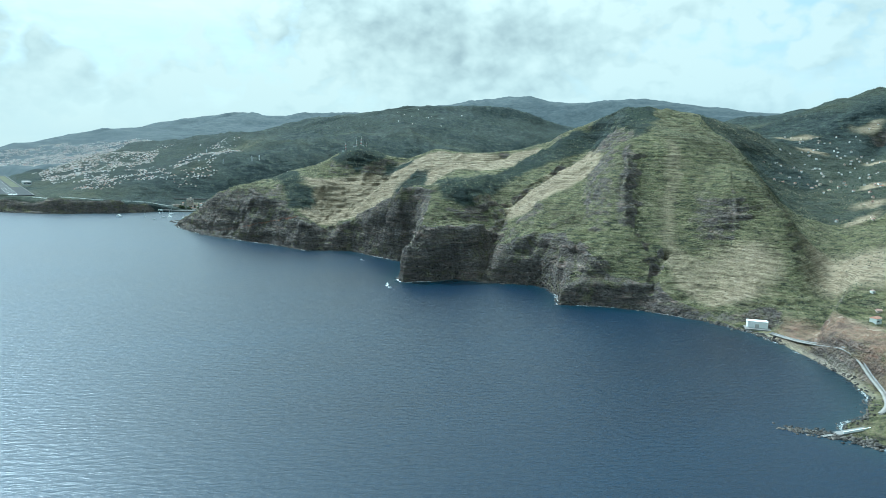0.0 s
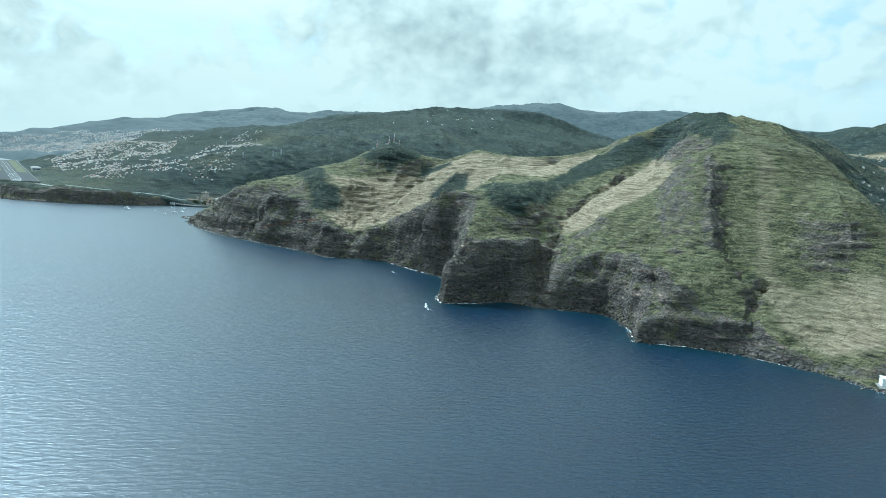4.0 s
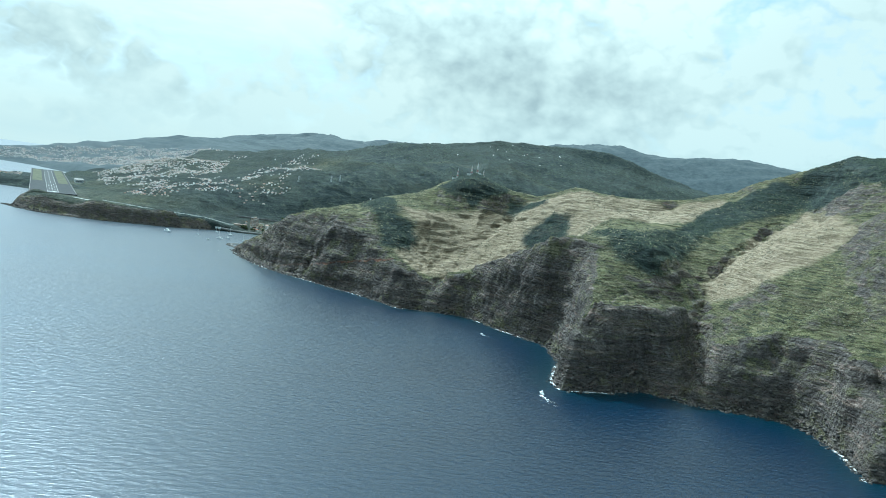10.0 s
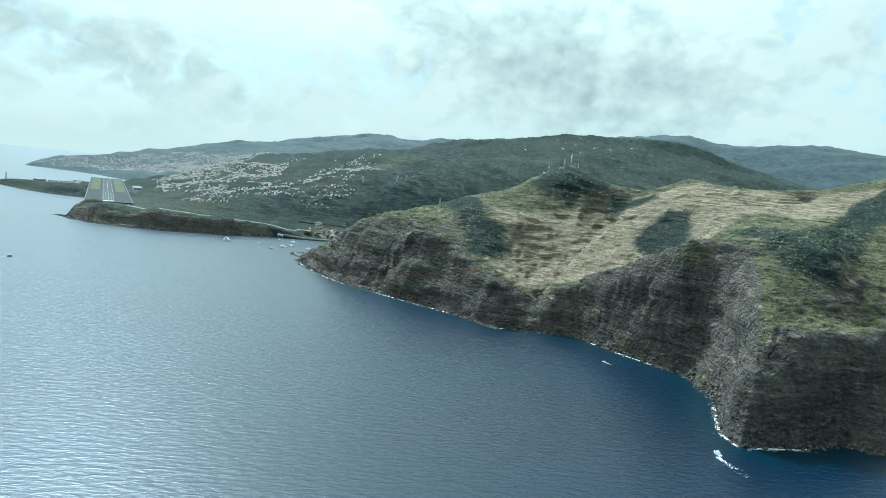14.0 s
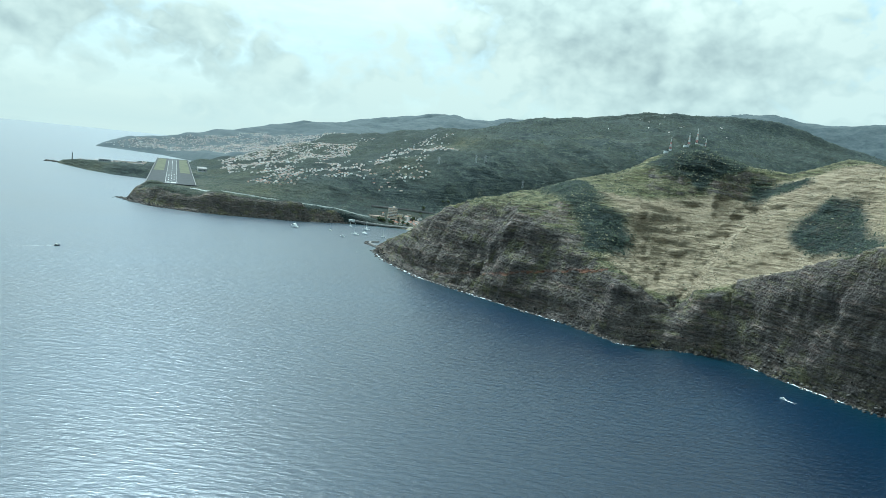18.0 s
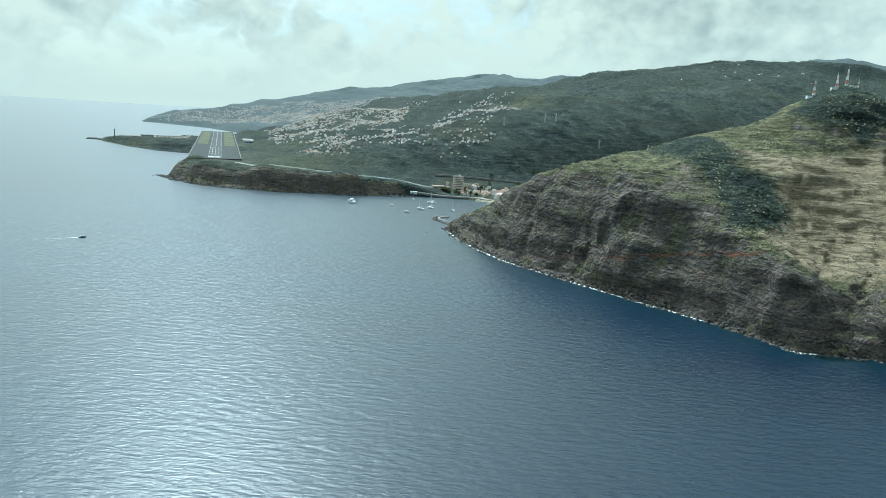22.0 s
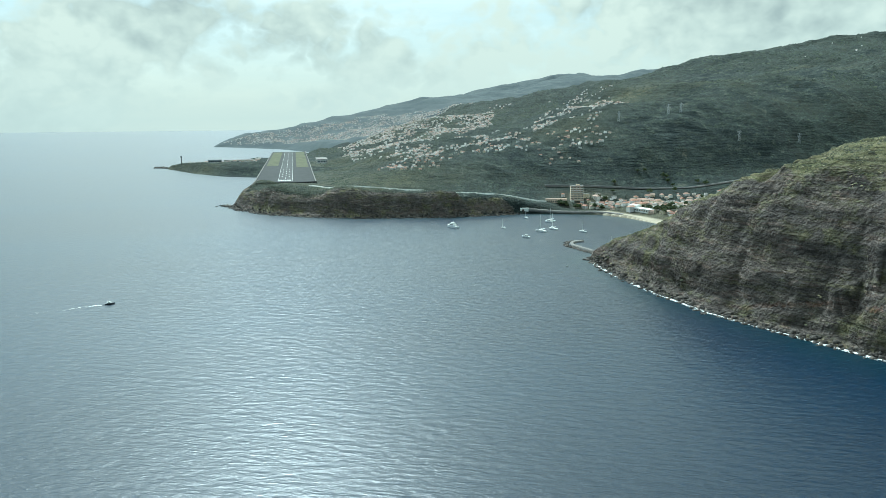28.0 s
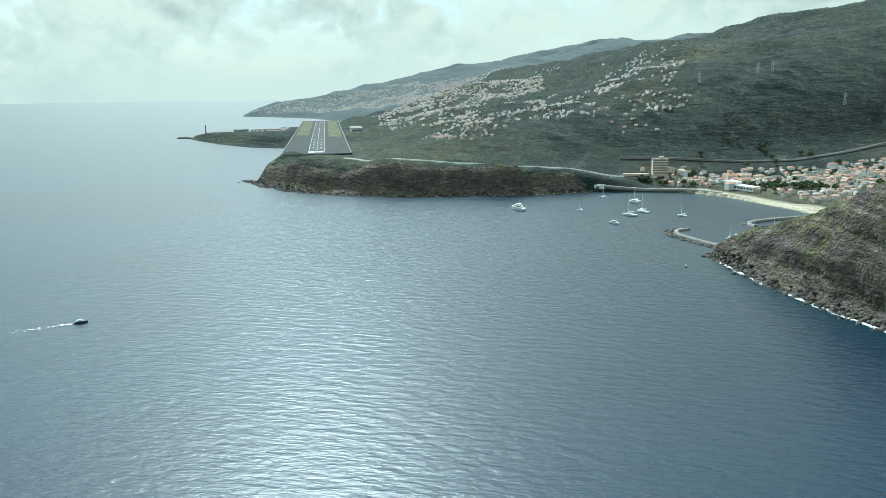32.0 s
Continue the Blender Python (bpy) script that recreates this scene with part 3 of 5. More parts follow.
    stone = mix(half.outputs[0], rock, rock2)
    moss = ramp(math_node("ADD", math_node("MULTIPLY", mid, 0.6), math_node("MULTIPLY", large, 0.4)), (0.525, (0, 0, 0)), (0.60, (1, 1, 1)))
    stone = mix(math_node("MULTIPLY", moss, 0.7), stone, grass)
    # contour walls of old field terraces
    sep = n.new("ShaderNodeSeparateXYZ")
    l.new(geo.outputs["Position"], sep.inputs[0])
    wall = ledge
    wall_col = n.new("ShaderNodeRGB")
    wall_col.outputs[0].default_value = (0.12, 0.10, 0.065, 1)
    dry = mix(math_node("MULTIPLY", wall, ramp(large, (0.40, (0.25, 0.25, 0.25)), (0.56, (0.85, 0.85, 0.85)))), dry, wall_col.outputs[0])
    grass = mix(math_node("MULTIPLY", wall, ramp(large, (0.38, (0.75, 0.75, 0.75)), (0.60, (0.25, 0.25, 0.25)))), grass, wall_col.outputs[0])
    # risers take the dark wall stone, which also paints in their faint shade
    riser = math_node("MULTIPLY", kind_of("riser"), ramp(mid, (0.38, (0.45, 0.45, 0.45)), (0.55, (1, 1, 1))))
    dry = mix(riser, dry, wall_col.outputs[0])
    grass = mix(math_node("MULTIPLY", riser, 0.8), grass, wall_col.outputs[0])
    # grass on the ledges of the cliffs
    bands = noise_tex(1.0, 5, 0.6, (0.03, 0.03, 0.36))
    green = math_node("MULTIPLY", ramp(bands, (0.47, (0, 0, 0)), (0.50, (1, 1, 1)), (0.53, (1, 1, 1)), (0.565, (0, 0, 0))), ramp(mid, (0.40, (0.05, 0.05, 0.05)), (0.56, (0.55, 0.55, 0.55))))
    stone = mix(green, stone, grass)
    # red tuff between the lava beds, rising to the north-east
    level = math_node("ADD", math_node("SUBTRACT", sep.outputs[2], math_node("MULTIPLY", math_node("ADD", sep.outputs[0], 310.0), 0.25)), math_node("MULTIPLY", mid, 7.0))
    tuff = math_node("MULTIPLY", ramp(math_node("ADD", math_node("MULTIPLY", level, 0.1), 0.0), (0.30, (0, 0, 0)), (0.36, (1, 1, 1)), (0.44, (1, 1, 1)), (0.52, (0, 0, 0))), ramp(leafy, (0.44, (0, 0, 0)), (0.52, (0.85, 0.85, 0.85))))
    tuff = math_node("MULTIPLY", tuff, kind_of("tuff"))
    tuff_col = n.new("ShaderNodeRGB")
    tuff_col.outputs[0].default_value = (0.21, 0.092, 0.058, 1)
    stone = mix(tuff, stone, tuff_col.outputs[0])
    col = mix(math_node("ADD", kind_of("dry"), math_node("MULTIPLY", math_node("SUBTRACT", leafy, 0.5), 2.6), True), grass, dry)
    col = mix(math_node("ADD", kind_of("wood"), math_node("MULTIPLY", math_node("SUBTRACT", leafy, 0.5), 2.6), True), col, wood)
    steep = math_node("ADD", kind_of("steep"), math_node("MULTIPLY", math_node("SUBTRACT", mid, 0.5), 1.3), True)
    col = mix(ramp(steep, (0.42, (0, 0, 0)), (0.60, (1, 1, 1))), col, stone)
    ash = n.new("ShaderNodeRGB")
    ash.outputs[0].default_value = (0.56, 0.49, 0.38, 1)
    col = mix(kind_of("sand"), col, ash.outputs[0])
    earth = ramp(beds, (0.40, (0.15, 0.105, 0.080)), (0.50, (0.27, 0.185, 0.135)), (0.56, (0.22, 0.125, 0.088)), (0.66, (0.40, 0.32, 0.25)))
    col = mix(math_node("MULTIPLY", kind_of("earth"), ramp(leafy, (0.40, (0.2, 0.2, 0.2)), (0.52, (1, 1, 1)))), col, earth)
    l.new(col, bsdf.inputs["Base Color"])
    b = n.new("ShaderNodeBump")
    b.inputs["Strength"].default_value, b.inputs["Distance"].default_value = 1.0, 2.2
    hgt = math_node("ADD", math_node("MULTIPLY", math_node("ADD", fine, tuft), 0.65), math_node("MULTIPLY", streaks, 0.5))
    hgt = math_node("ADD", hgt, math_node("ADD", math_node("MULTIPLY", beds, 1.6), math_node("MULTIPLY", bands, 2.0)))
    hgt = math_node("ADD", hgt, math_node("MULTIPLY", crags, math_node("ADD", math_node("MULTIPLY", steep, 0.5), 0.12)))
    l.new(hgt, b.inputs["Height"])
    l.new(b.outputs[0], bsdf.inputs["Normal"])
    return mat


def water_material():
    mat = bpy.data.materials.new("sea_water")
    nt = node_tree(mat)
    n, l = nt.nodes, nt.links
    out, bsdf = n.new("ShaderNodeOutputMaterial"), n.new("ShaderNodeBsdfPrincipled")
    l.new(bsdf.outputs[0], out.inputs[0])
    bsdf.inputs["Roughness"].default_value, bsdf.inputs["IOR"].default_value = 0.31, 1.37
    bsdf.inputs["Specular Tint"].default_value = (0.92, 0.98, 1.0, 1)
    geo = n.new("ShaderNodeNewGeometry")

    def waves(length, aspect, turn, detail, rough=0.55):
        m = n.new("ShaderNodeMapping")
        m.vector_type = "TEXTURE"
        m.inputs["Rotation"].default_value, m.inputs["Scale"].default_value = (0, 0, radians(turn)), (length * aspect, length, length)
        l.new(geo.outputs["Position"], m.inputs["Vector"])
        t = n.new("ShaderNodeTexNoise")
        t.inputs["Scale"].default_value, t.inputs["Detail"].default_value, t.inputs["Roughness"].default_value = 1.0, detail, rough
        l.new(m.outputs[0], t.inputs["Vector"])
        return t.outputs["Fac"]

    swell, chop, gust = waves(2.4, 2.6, 12, 5, 0.6), waves(1.1, 2.2, 30, 3), waves(150, 2.5, 35, 5)
    r = n.new("ShaderNodeValToRGB")
    r.color_ramp.elements[0].position, r.color_ramp.elements[0].color = 0.35, (0.0003, 0.008, 0.024, 1)
    r.color_ramp.elements[1].position, r.color_ramp.elements[1].color = 0.65, (0.0007, 0.014, 0.036, 1)
    l.new(gust, r.inputs[0])
    shoal = n.new("ShaderNodeAttribute")
    shoal.attribute_name = "shoal"
    m = n.new("ShaderNodeMix")
    m.data_type = "RGBA"
    l.new(shoal.outputs["Fac"], m.inputs[0]), l.new(r.outputs[0], m.inputs[6])
    m.inputs[7].default_value = (0.002, 0.022, 0.031, 1)
    l.new(m.outputs[2], bsdf.inputs["Base Color"])
    add = n.new("ShaderNodeMath")
    add.operation = "ADD"
    l.new(swell, add.inputs[0])
    mul = n.new("ShaderNodeMath")
    mul.operation, mul.inputs[1].default_value = "MULTIPLY", 0.30
    l.new(chop, mul.inputs[0]), l.new(mul.outputs[0], add.inputs[1])
    b = n.new("ShaderNodeBump")
    b.inputs["Strength"].default_value, b.inputs["Distance"].default_value = 1.0, 0.40
    l.new(add.outputs[0], b.inputs["Height"])
    l.new(b.outputs[0], bsdf.inputs["Normal"])
    return mat


# ---- the land: one sheet, finest on the cliffs that the flight passes ----
def grid_mesh(name, gx, gy, z, keep, attributes, push=None, facets=None):
    """A sheet over the grid lines gx, gy with heights z; only the cells in keep."""
    nx, ny = len(gx), len(gy)
    X, Y = np.meshgrid(gx, gy)
    co = np.stack([X, Y, z], -1) if push is None else np.stack([X, Y, z], -1) + push
    co = co.reshape(-1, 3).astype(np.float32)
    idx = np.arange(nx * ny).reshape(ny, nx)
    quads = np.stack([idx[:-1, :-1], idx[:-1, 1:], idx[1:, 1:], idx[1:, :-1]], -1)[keep]
    used = np.zeros(nx * ny, bool)
    used[quads.ravel()] = True
    number = np.cumsum(used) - 1
    quads = number[quads]
    me = bpy.data.meshes.new(name)
    me.vertices.add(int(used.sum()))
    me.vertices.foreach_set("co", co[used].ravel())
    me.loops.add(quads.size)
    me.loops.foreach_set("vertex_index", quads.ravel().astype(np.int32))
    me.polygons.add(len(quads))
    me.polygons.foreach_set("loop_start", np.arange(0, quads.size, 4, dtype=np.int32))
    me.update(calc_edges=True)
    me.polygons.foreach_set("use_smooth", np.ones(len(quads), bool) if facets is None else ~facets[keep])
    for key, values in attributes.items():
        a = me.attributes.new(key, "FLOAT", "POINT")
        a.data.foreach_set("value", values.ravel()[used].astype(np.float32))
    return me


GX = spaced((-2250, -1200, 30, 16), (-1200, -760, 14, 6), (-760, -400, 5, 2.2), (-400, 300, 1.0, 1.0), (300, 640, 1.4, 9), (640, 3500, 12, 90))
GY = spaced((240, 480, 2.4, 1.6), (480, 1030, 1.0, 1.0), (1030, 1500, 2.0, 6), (1500, 2800, 8, 18), (2800, 4700, 20, 32))
MX, MY = np.meshgrid(GX, GY)
LAND_Z, SHORE_D, IS_LAND = heights(MX, MY)
slope_y, slope_x = np.gradient(LAND_Z, GY, GX)
STEEP = np.hypot(slope_x, slope_y)
BROAD_STEEP = evened(STEEP, 1, 3)


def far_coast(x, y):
    """Whether places lie beyond the hills of the bay: the last coast and the mountains, painted hazy."""
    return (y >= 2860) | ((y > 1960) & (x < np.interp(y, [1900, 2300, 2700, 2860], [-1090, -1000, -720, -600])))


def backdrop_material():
    """Distant mountains and coast; blue haze is put into colour and a faint emission."""
    mat = bpy.data.materials.new("hazed_mountains")
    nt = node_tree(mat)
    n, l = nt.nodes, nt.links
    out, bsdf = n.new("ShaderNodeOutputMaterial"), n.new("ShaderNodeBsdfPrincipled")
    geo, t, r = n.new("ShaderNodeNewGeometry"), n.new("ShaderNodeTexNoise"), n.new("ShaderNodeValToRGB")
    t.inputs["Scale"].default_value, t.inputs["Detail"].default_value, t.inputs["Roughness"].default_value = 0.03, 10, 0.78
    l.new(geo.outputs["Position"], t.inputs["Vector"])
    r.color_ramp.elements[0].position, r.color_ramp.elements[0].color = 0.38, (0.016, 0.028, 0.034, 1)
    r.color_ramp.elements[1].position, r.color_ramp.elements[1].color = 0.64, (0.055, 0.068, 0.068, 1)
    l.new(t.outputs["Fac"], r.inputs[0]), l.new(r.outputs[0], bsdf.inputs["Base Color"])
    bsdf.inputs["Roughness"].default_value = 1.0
    # the slopes are no light source: this emission imitates haze before them
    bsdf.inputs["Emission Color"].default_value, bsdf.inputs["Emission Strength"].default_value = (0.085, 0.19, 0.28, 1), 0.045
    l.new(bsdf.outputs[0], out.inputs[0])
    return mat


def build_ground():
    wet = LAND_Z < -3
    keep = ~(wet[:-1, :-1] & wet[1:, :-1] & wet[:-1, 1:] & wet[1:, 1:])
    steep = np.clip((0.35 * STEEP + 0.65 * BROAD_STEEP - 0.40) / 0.95, 0, 1) * np.where(MY > 1180, 0.42, 1.0)
    wood = np.maximum(cover(MX, MY, WOOD, WOODS, 3), np.clip((MY - 1040) / 60, 0, 1) * (0.92 + 0.5 * fbm(MX, MY, 120, 3, 15)))
    wood = np.where(MY > 1900, np.maximum(wood, 0.95), wood)
    wood = np.where((MX > 320) & (MY > 700), np.maximum(wood, 0.75), wood)
    dry = cover(MX, MY, DRY, DRY_FIELDS, 13)
    wood = wood * (1 - 0.9 * blobs(MX, MY, DRY, 13))
    # the pyramid above the boathouse is grassed over; the headland's sea face is bare
    pyramid = np.clip(1.6 - np.hypot((MX - 215) / 62, (MY - 665) / 105), 0, 1)
    face = np.clip((-118 - MX) / 30, 0, 1) * np.clip((935 - MY) / 25, 0, 1)
    rib = np.clip(1.5 - to_line(MX, MY, [(192, 738, 0), (186, 724, 0), (178, 688, 0), (167, 656, 0), (162, 624, 0)])[0] / 7, 0, 1)
    steep = np.clip(steep - 0.22 * pyramid + 0.28 * face * (1 - dry) + 0.5 * rib + 0.35 * np.clip(1.5 - SHORE_D / 11, 0, 1) * (MY < 1160), 0, 1)
    steep = steep * np.where((MX > 262) & (MY < 760), 0.55, 1.0) * (1 - 0.75 * np.clip(wood, 0, 1) * (MY < 1040)) * (1 - 0.75 * dry * np.clip((SHORE_D - 15) / 20, 0, 1))
    dry = dry * (1 - 0.6 * pyramid)
    town = np.clip(1.4 - to_line(MX, MY, BAY_LINES["town floor"])[0] / 90, 0, 1)
    beach = to_line(MX, MY, [(-330, 1140, 0), (-360, 1165, 0), (-384, 1187, 0), (-404, 1199, 0)])[0]
    pebbles = to_line(MX, MY, [(224, 478, 0), (228, 453, 0), (231, 388, 0), (226, 356, 0)])[0]
    sand = np.where(IS_LAND, np.maximum(np.clip(1.6 - beach / 6, 0, 1), 0.35 * np.clip(2 - pebbles / 3, 0, 1)), 0.0)
    # the far part takes the material with the haze painted in
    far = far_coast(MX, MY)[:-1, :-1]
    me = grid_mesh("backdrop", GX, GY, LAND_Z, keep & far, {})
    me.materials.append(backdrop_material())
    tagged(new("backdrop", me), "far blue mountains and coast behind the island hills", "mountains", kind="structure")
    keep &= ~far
    # crags: the rock faces are pushed in and out along their own slope
    run = np.maximum(np.hypot(STEEP, 1), 1)
    normal = np.stack([-slope_x / run, -slope_y / run, 1 / run], -1)
    bare = np.clip((BROAD_STEEP - 0.72) / 0.5, 0, 1) * np.clip(SHORE_D / 3, 0, 1) * np.where(MY < 1450, 1.0, 0.0)
    run_s = along(MX, MY, SHORE) + 5 * fbm(MX, MY, 22, 3, 109)
    up = LAND_Z + 2.2 * fbm(MX, MY, 34, 3, 107)
    crag = 1.5 * ridged(run_s, up * 0.9, 26, 3, 101) + 2.1 * fbm(run_s, up * 0.8, 11, 2, 103)
    crag = crag + 1.3 * value_noise(up / 5.5, run_s / 40, 105) + 0.6 * np.clip(1.5 - STEEP, 0, 1) * value_noise(up / 2.2, run_s / 20, 115)
    push = normal * (np.maximum(bare * (1 - 0.7 * pyramid), 0.9 * rib) * crag)[..., None]
    push[..., 2] *= 0.6
    facets = (STEEP[:-1, :-1] > 0.95) & (STEEP[:-1, :-1] < 1.5) & (MY[:-1, :-1] < 1300)
    me = grid_mesh("ground", GX, GY, LAND_Z, keep, {"steep": steep, "wood": wood, "dry": np.maximum(dry, 0.3 * town), "sand": sand, "riser": np.clip((STEEP - BROAD_STEEP - 0.08) / 0.45, 0, 0.6) * (MY < 1060), "earth": np.clip(1.7 - to_line(MX, MY, [(247, 468, 0), (254, 432, 0), (257, 395, 0), (252, 365, 0)])[0] / 13, 0, 1), "tuff": np.clip(1.3 - np.hypot((MX + 190) / 110, (MY - 870) / 80), 0, 1)}, push, facets)
    me.materials.append(ground_material())
    tagged(new("ground", me), "volcanic island with cliffs, dry terraces and dark scrub above the sea", "ground", kind="structure")


def ground_z(x, y):
    """Height of the built sheet at one place."""
    i = int(np.clip(np.searchsorted(GX, x) - 1, 0, len(GX) - 2))
    j = int(np.clip(np.searchsorted(GY, y) - 1, 0, len(GY) - 2))
    u, v = (x - GX[i]) / (GX[i + 1] - GX[i]), (y - GY[j]) / (GY[j + 1] - GY[j])
    a = LAND_Z[j, i] * (1 - u) + LAND_Z[j, i + 1] * u
    b = LAND_Z[j + 1, i] * (1 - u) + LAND_Z[j + 1, i + 1] * u
    return a * (1 - v) + b * v


def build_sea():
    gx = spaced((-6000, -1000, 260, 40), (-1000, 500, 12, 12), (500, 6000, 60, 400))
    gy = spaced((-5000, 0, 400, 60), (0, 1300, 12, 12), (1300, 6000, 30, 300))
    X, Y = np.meshgrid(gx, gy)
    d, _ = to_line(X, Y, [(a, b, 0.0) for a, b in SHORE])
    shoal = np.clip(1 - d / (26 + 14 * fbm(X, Y, 60, 2, 9)), 0, 1) ** 1.5 * 0.8
    me = grid_mesh("sea", gx, gy, np.zeros(X.shape), np.ones((len(gy) - 1, len(gx) - 1), bool), {"shoal": shoal})
    me.materials.append(water_material())
    tagged(new("water", me), "dark blue sea with small wind waves", "sea", kind="structure")


build_ground()
build_sea()


# ---- helpers for things ----
def part(name, bm, material, parent=None, label=""):
    """Links a bmesh (or a ready mesh) as one mesh object under a thing or a part."""
    if isinstance(bm, bmesh.types.BMesh):
        me = bpy.data.meshes.new(name)
        bm.to_mesh(me)
        bm.free()
    else:
        me = bm
    if material and not me.materials:
        me.materials.append(material)
    ob = new(name, me)
    ob.parent = parent
    if label:
        tagged(ob, label)
    return ob


def thing(name, x, y, z, turn=0.0, **tags):
    ob = new(name)
    ob.empty_display_size = 0.5
    ob.matrix_world = pose(x, y, z, 0, 0, turn)
    return tagged(ob, **tags)


def box(sx, sy, sz, x=0.0, y=0.0, z=0.0, bm=None, bevel=0.0, turn=0.0):
    """A box that stands on z, centred on x, y."""
    bm = bm or bmesh.new()
    m = pose(x, y, z + sz / 2, 0, 0, turn) @ Matrix.Diagonal((sx, sy, sz, 1))
    made = bmesh.ops.create_cube(bm, size=1, matrix=m)
    if bevel:
        edges = list({e for v in made["verts"] for e in v.link_edges})
        bmesh.ops.bevel(bm, geom=edges, offset=bevel, segments=1, affect="EDGES")
    return bm


def rod(a, b, r0, r1=None, sides=8, bm=None):
    """A tapered round bar from a to b."""
    bm = bm or bmesh.new()
    a, b = Vector(a), Vector(b)
    m = Matrix.Translation((a + b) / 2) @ (b - a).to_track_quat("Z", "Y").to_matrix().to_4x4()
    bmesh.ops.create_cone(bm, cap_ends=True, segments=sides, radius1=r0, radius2=r0 if r1 is None else r1, depth=(b - a).length, matrix=m)
    return bm


def gable(sx, sy, z, rise, over=0.25, hip=0.0):
    """A pitched roof with overhang over a box sx by sy that ends at z; hip draws its ends in."""
    bm = bmesh.new()
    x, y, h = sx / 2 + over, sy / 2 + over, hip
    low = [bm.verts.new((a, b, z)) for a, b in ((-x, -y), (x, -y), (x, y), (-x, y))]
    mid = [bm.verts.new((a, b, z + 0.12)) for a, b in ((-x, -y), (x, -y), (x, y), (-x, y))]
    r0, r1 = bm.verts.new((-x + h, 0, z + rise)), bm.verts.new((x - h, 0, z + rise))
    for k in range(4):
        bm.faces.new((low[k], low[(k + 1) % 4], mid[(k + 1) % 4], mid[k]))
    bm.faces.new(low[::-1])
    bm.faces.new((mid[0], mid[1], r1, r0)), bm.faces.new((mid[2], mid[3], r0, r1))
    bm.faces.new((mid[1], mid[2], r1)), bm.faces.new((mid[3], mid[0], r0))
    return bm


def joined(name, verts, faces, material, smooth=False):
    """A mesh from arrays: verts (n, 3), faces (m, 3) or (m, 4)."""
    me = bpy.data.meshes.new(name)
    me.vertices.add(len(verts))
    me.vertices.foreach_set("co", np.asarray(verts, np.float32).ravel())
    k = faces.shape[1]
    me.loops.add(faces.size)
    me.loops.foreach_set("vertex_index", faces.ravel().astype(np.int32))
    me.polygons.add(len(faces))
    me.polygons.foreach_set("loop_start", np.arange(0, faces.size, k, dtype=np.int32))
    me.update(calc_edges=True)
    if smooth:
        me.polygons.foreach_set("use_smooth", np.ones(len(faces), bool))
    me.materials.append(material)
    return me


def scatter_material(name, stops, rough=0.9):
    """Each joined piece takes its own colour from a ramp."""
    mat = bpy.data.materials.new(name)
    nt = node_tree(mat)
    n, l = nt.nodes, nt.links
    out, bsdf = n.new("ShaderNodeOutputMaterial"), n.new("ShaderNodeBsdfPrincipled")
    l.new(bsdf.outputs[0], out.inputs[0])
    bsdf.inputs["Roughness"].default_value = rough
    bsdf.inputs["Specular IOR Level"].default_value = 0.2
    geo, r = n.new("ShaderNodeNewGeometry"), n.new("ShaderNodeValToRGB")
    e = r.color_ramp.elements
    while len(e) < len(stops):
        e.new(0.5)
    for k, (p, c) in enumerate(stops):
        e[k].position, e[k].color = p, (*c, 1)
    l.new(geo.outputs["Random Per Island"], r.inputs[0])
    t = n.new("ShaderNodeTexNoise")
    t.inputs["Scale"].default_value, t.inputs["Detail"].default_value = 2.5, 4
    l.new(geo.outputs["Position"], t.inputs["Vector"])
    hsv = n.new("ShaderNodeHueSaturation")
    mr = n.new("ShaderNodeMapRange")
    mr.inputs[3].default_value, mr.inputs[4].default_value = 0.6, 1.4
    l.new(t.outputs["Fac"], mr.inputs[0]), l.new(mr.outputs[0], hsv.inputs["Value"]), l.new(r.outputs[0], hsv.inputs["Color"])
    l.new(hsv.outputs[0], bsdf.inputs["Base Color"])
    return mat


def tinted(name, colors, rough=0.85):
    """Walls or roofs whose colour differs from thing to thing."""
    mat = bpy.data.materials.new(name)
    nt = node_tree(mat)
    n, l = nt.nodes, nt.links
    out, bsdf = n.new("ShaderNodeOutputMaterial"), n.new("ShaderNodeBsdfPrincipled")
    l.new(bsdf.outputs[0], out.inputs[0])
    bsdf.inputs["Roughness"].default_value = rough
    info, r = n.new("ShaderNodeObjectInfo"), n.new("ShaderNodeValToRGB")
    r.color_ramp.interpolation = "CONSTANT"
    e = r.color_ramp.elements
    while len(e) < len(colors):
        e.new(0.5)
    for k, c in enumerate(colors):
        e[k].position, e[k].color = k / len(colors), (*c, 1)
    l.new(info.outputs["Random"], r.inputs[0])
    tc, t, m = n.new("ShaderNodeTexCoord"), n.new("ShaderNodeTexNoise"), n.new("ShaderNodeMix")
    t.inputs["Scale"].default_value, t.inputs["Detail"].default_value = 1.6, 6
    l.new(tc.outputs["Object"], t.inputs["Vector"])
    m.data_type, m.blend_type = "RGBA", "MULTIPLY"
    m.inputs[0].default_value = 0.35
    l.new(r.outputs[0], m.inputs[6]), l.new(t.outputs["Color"], m.inputs[7])
    l.new(m.outputs[2], bsdf.inputs["Base Color"])
    return mat


WHITE = principled("white_paint", (0.78, 0.78, 0.75), 0.55, vary=0.08, scale=2)
PLASTER = tinted("house_plaster", [(0.80, 0.79, 0.75), (0.74, 0.70, 0.60), (0.82, 0.81, 0.79), (0.72, 0.58, 0.48), (0.78, 0.77, 0.72), (0.76, 0.68, 0.50)])
TILES = tinted("roof_tiles", [(0.42, 0.22, 0.15), (0.48, 0.30, 0.23), (0.36, 0.20, 0.15), (0.46, 0.33, 0.27)])
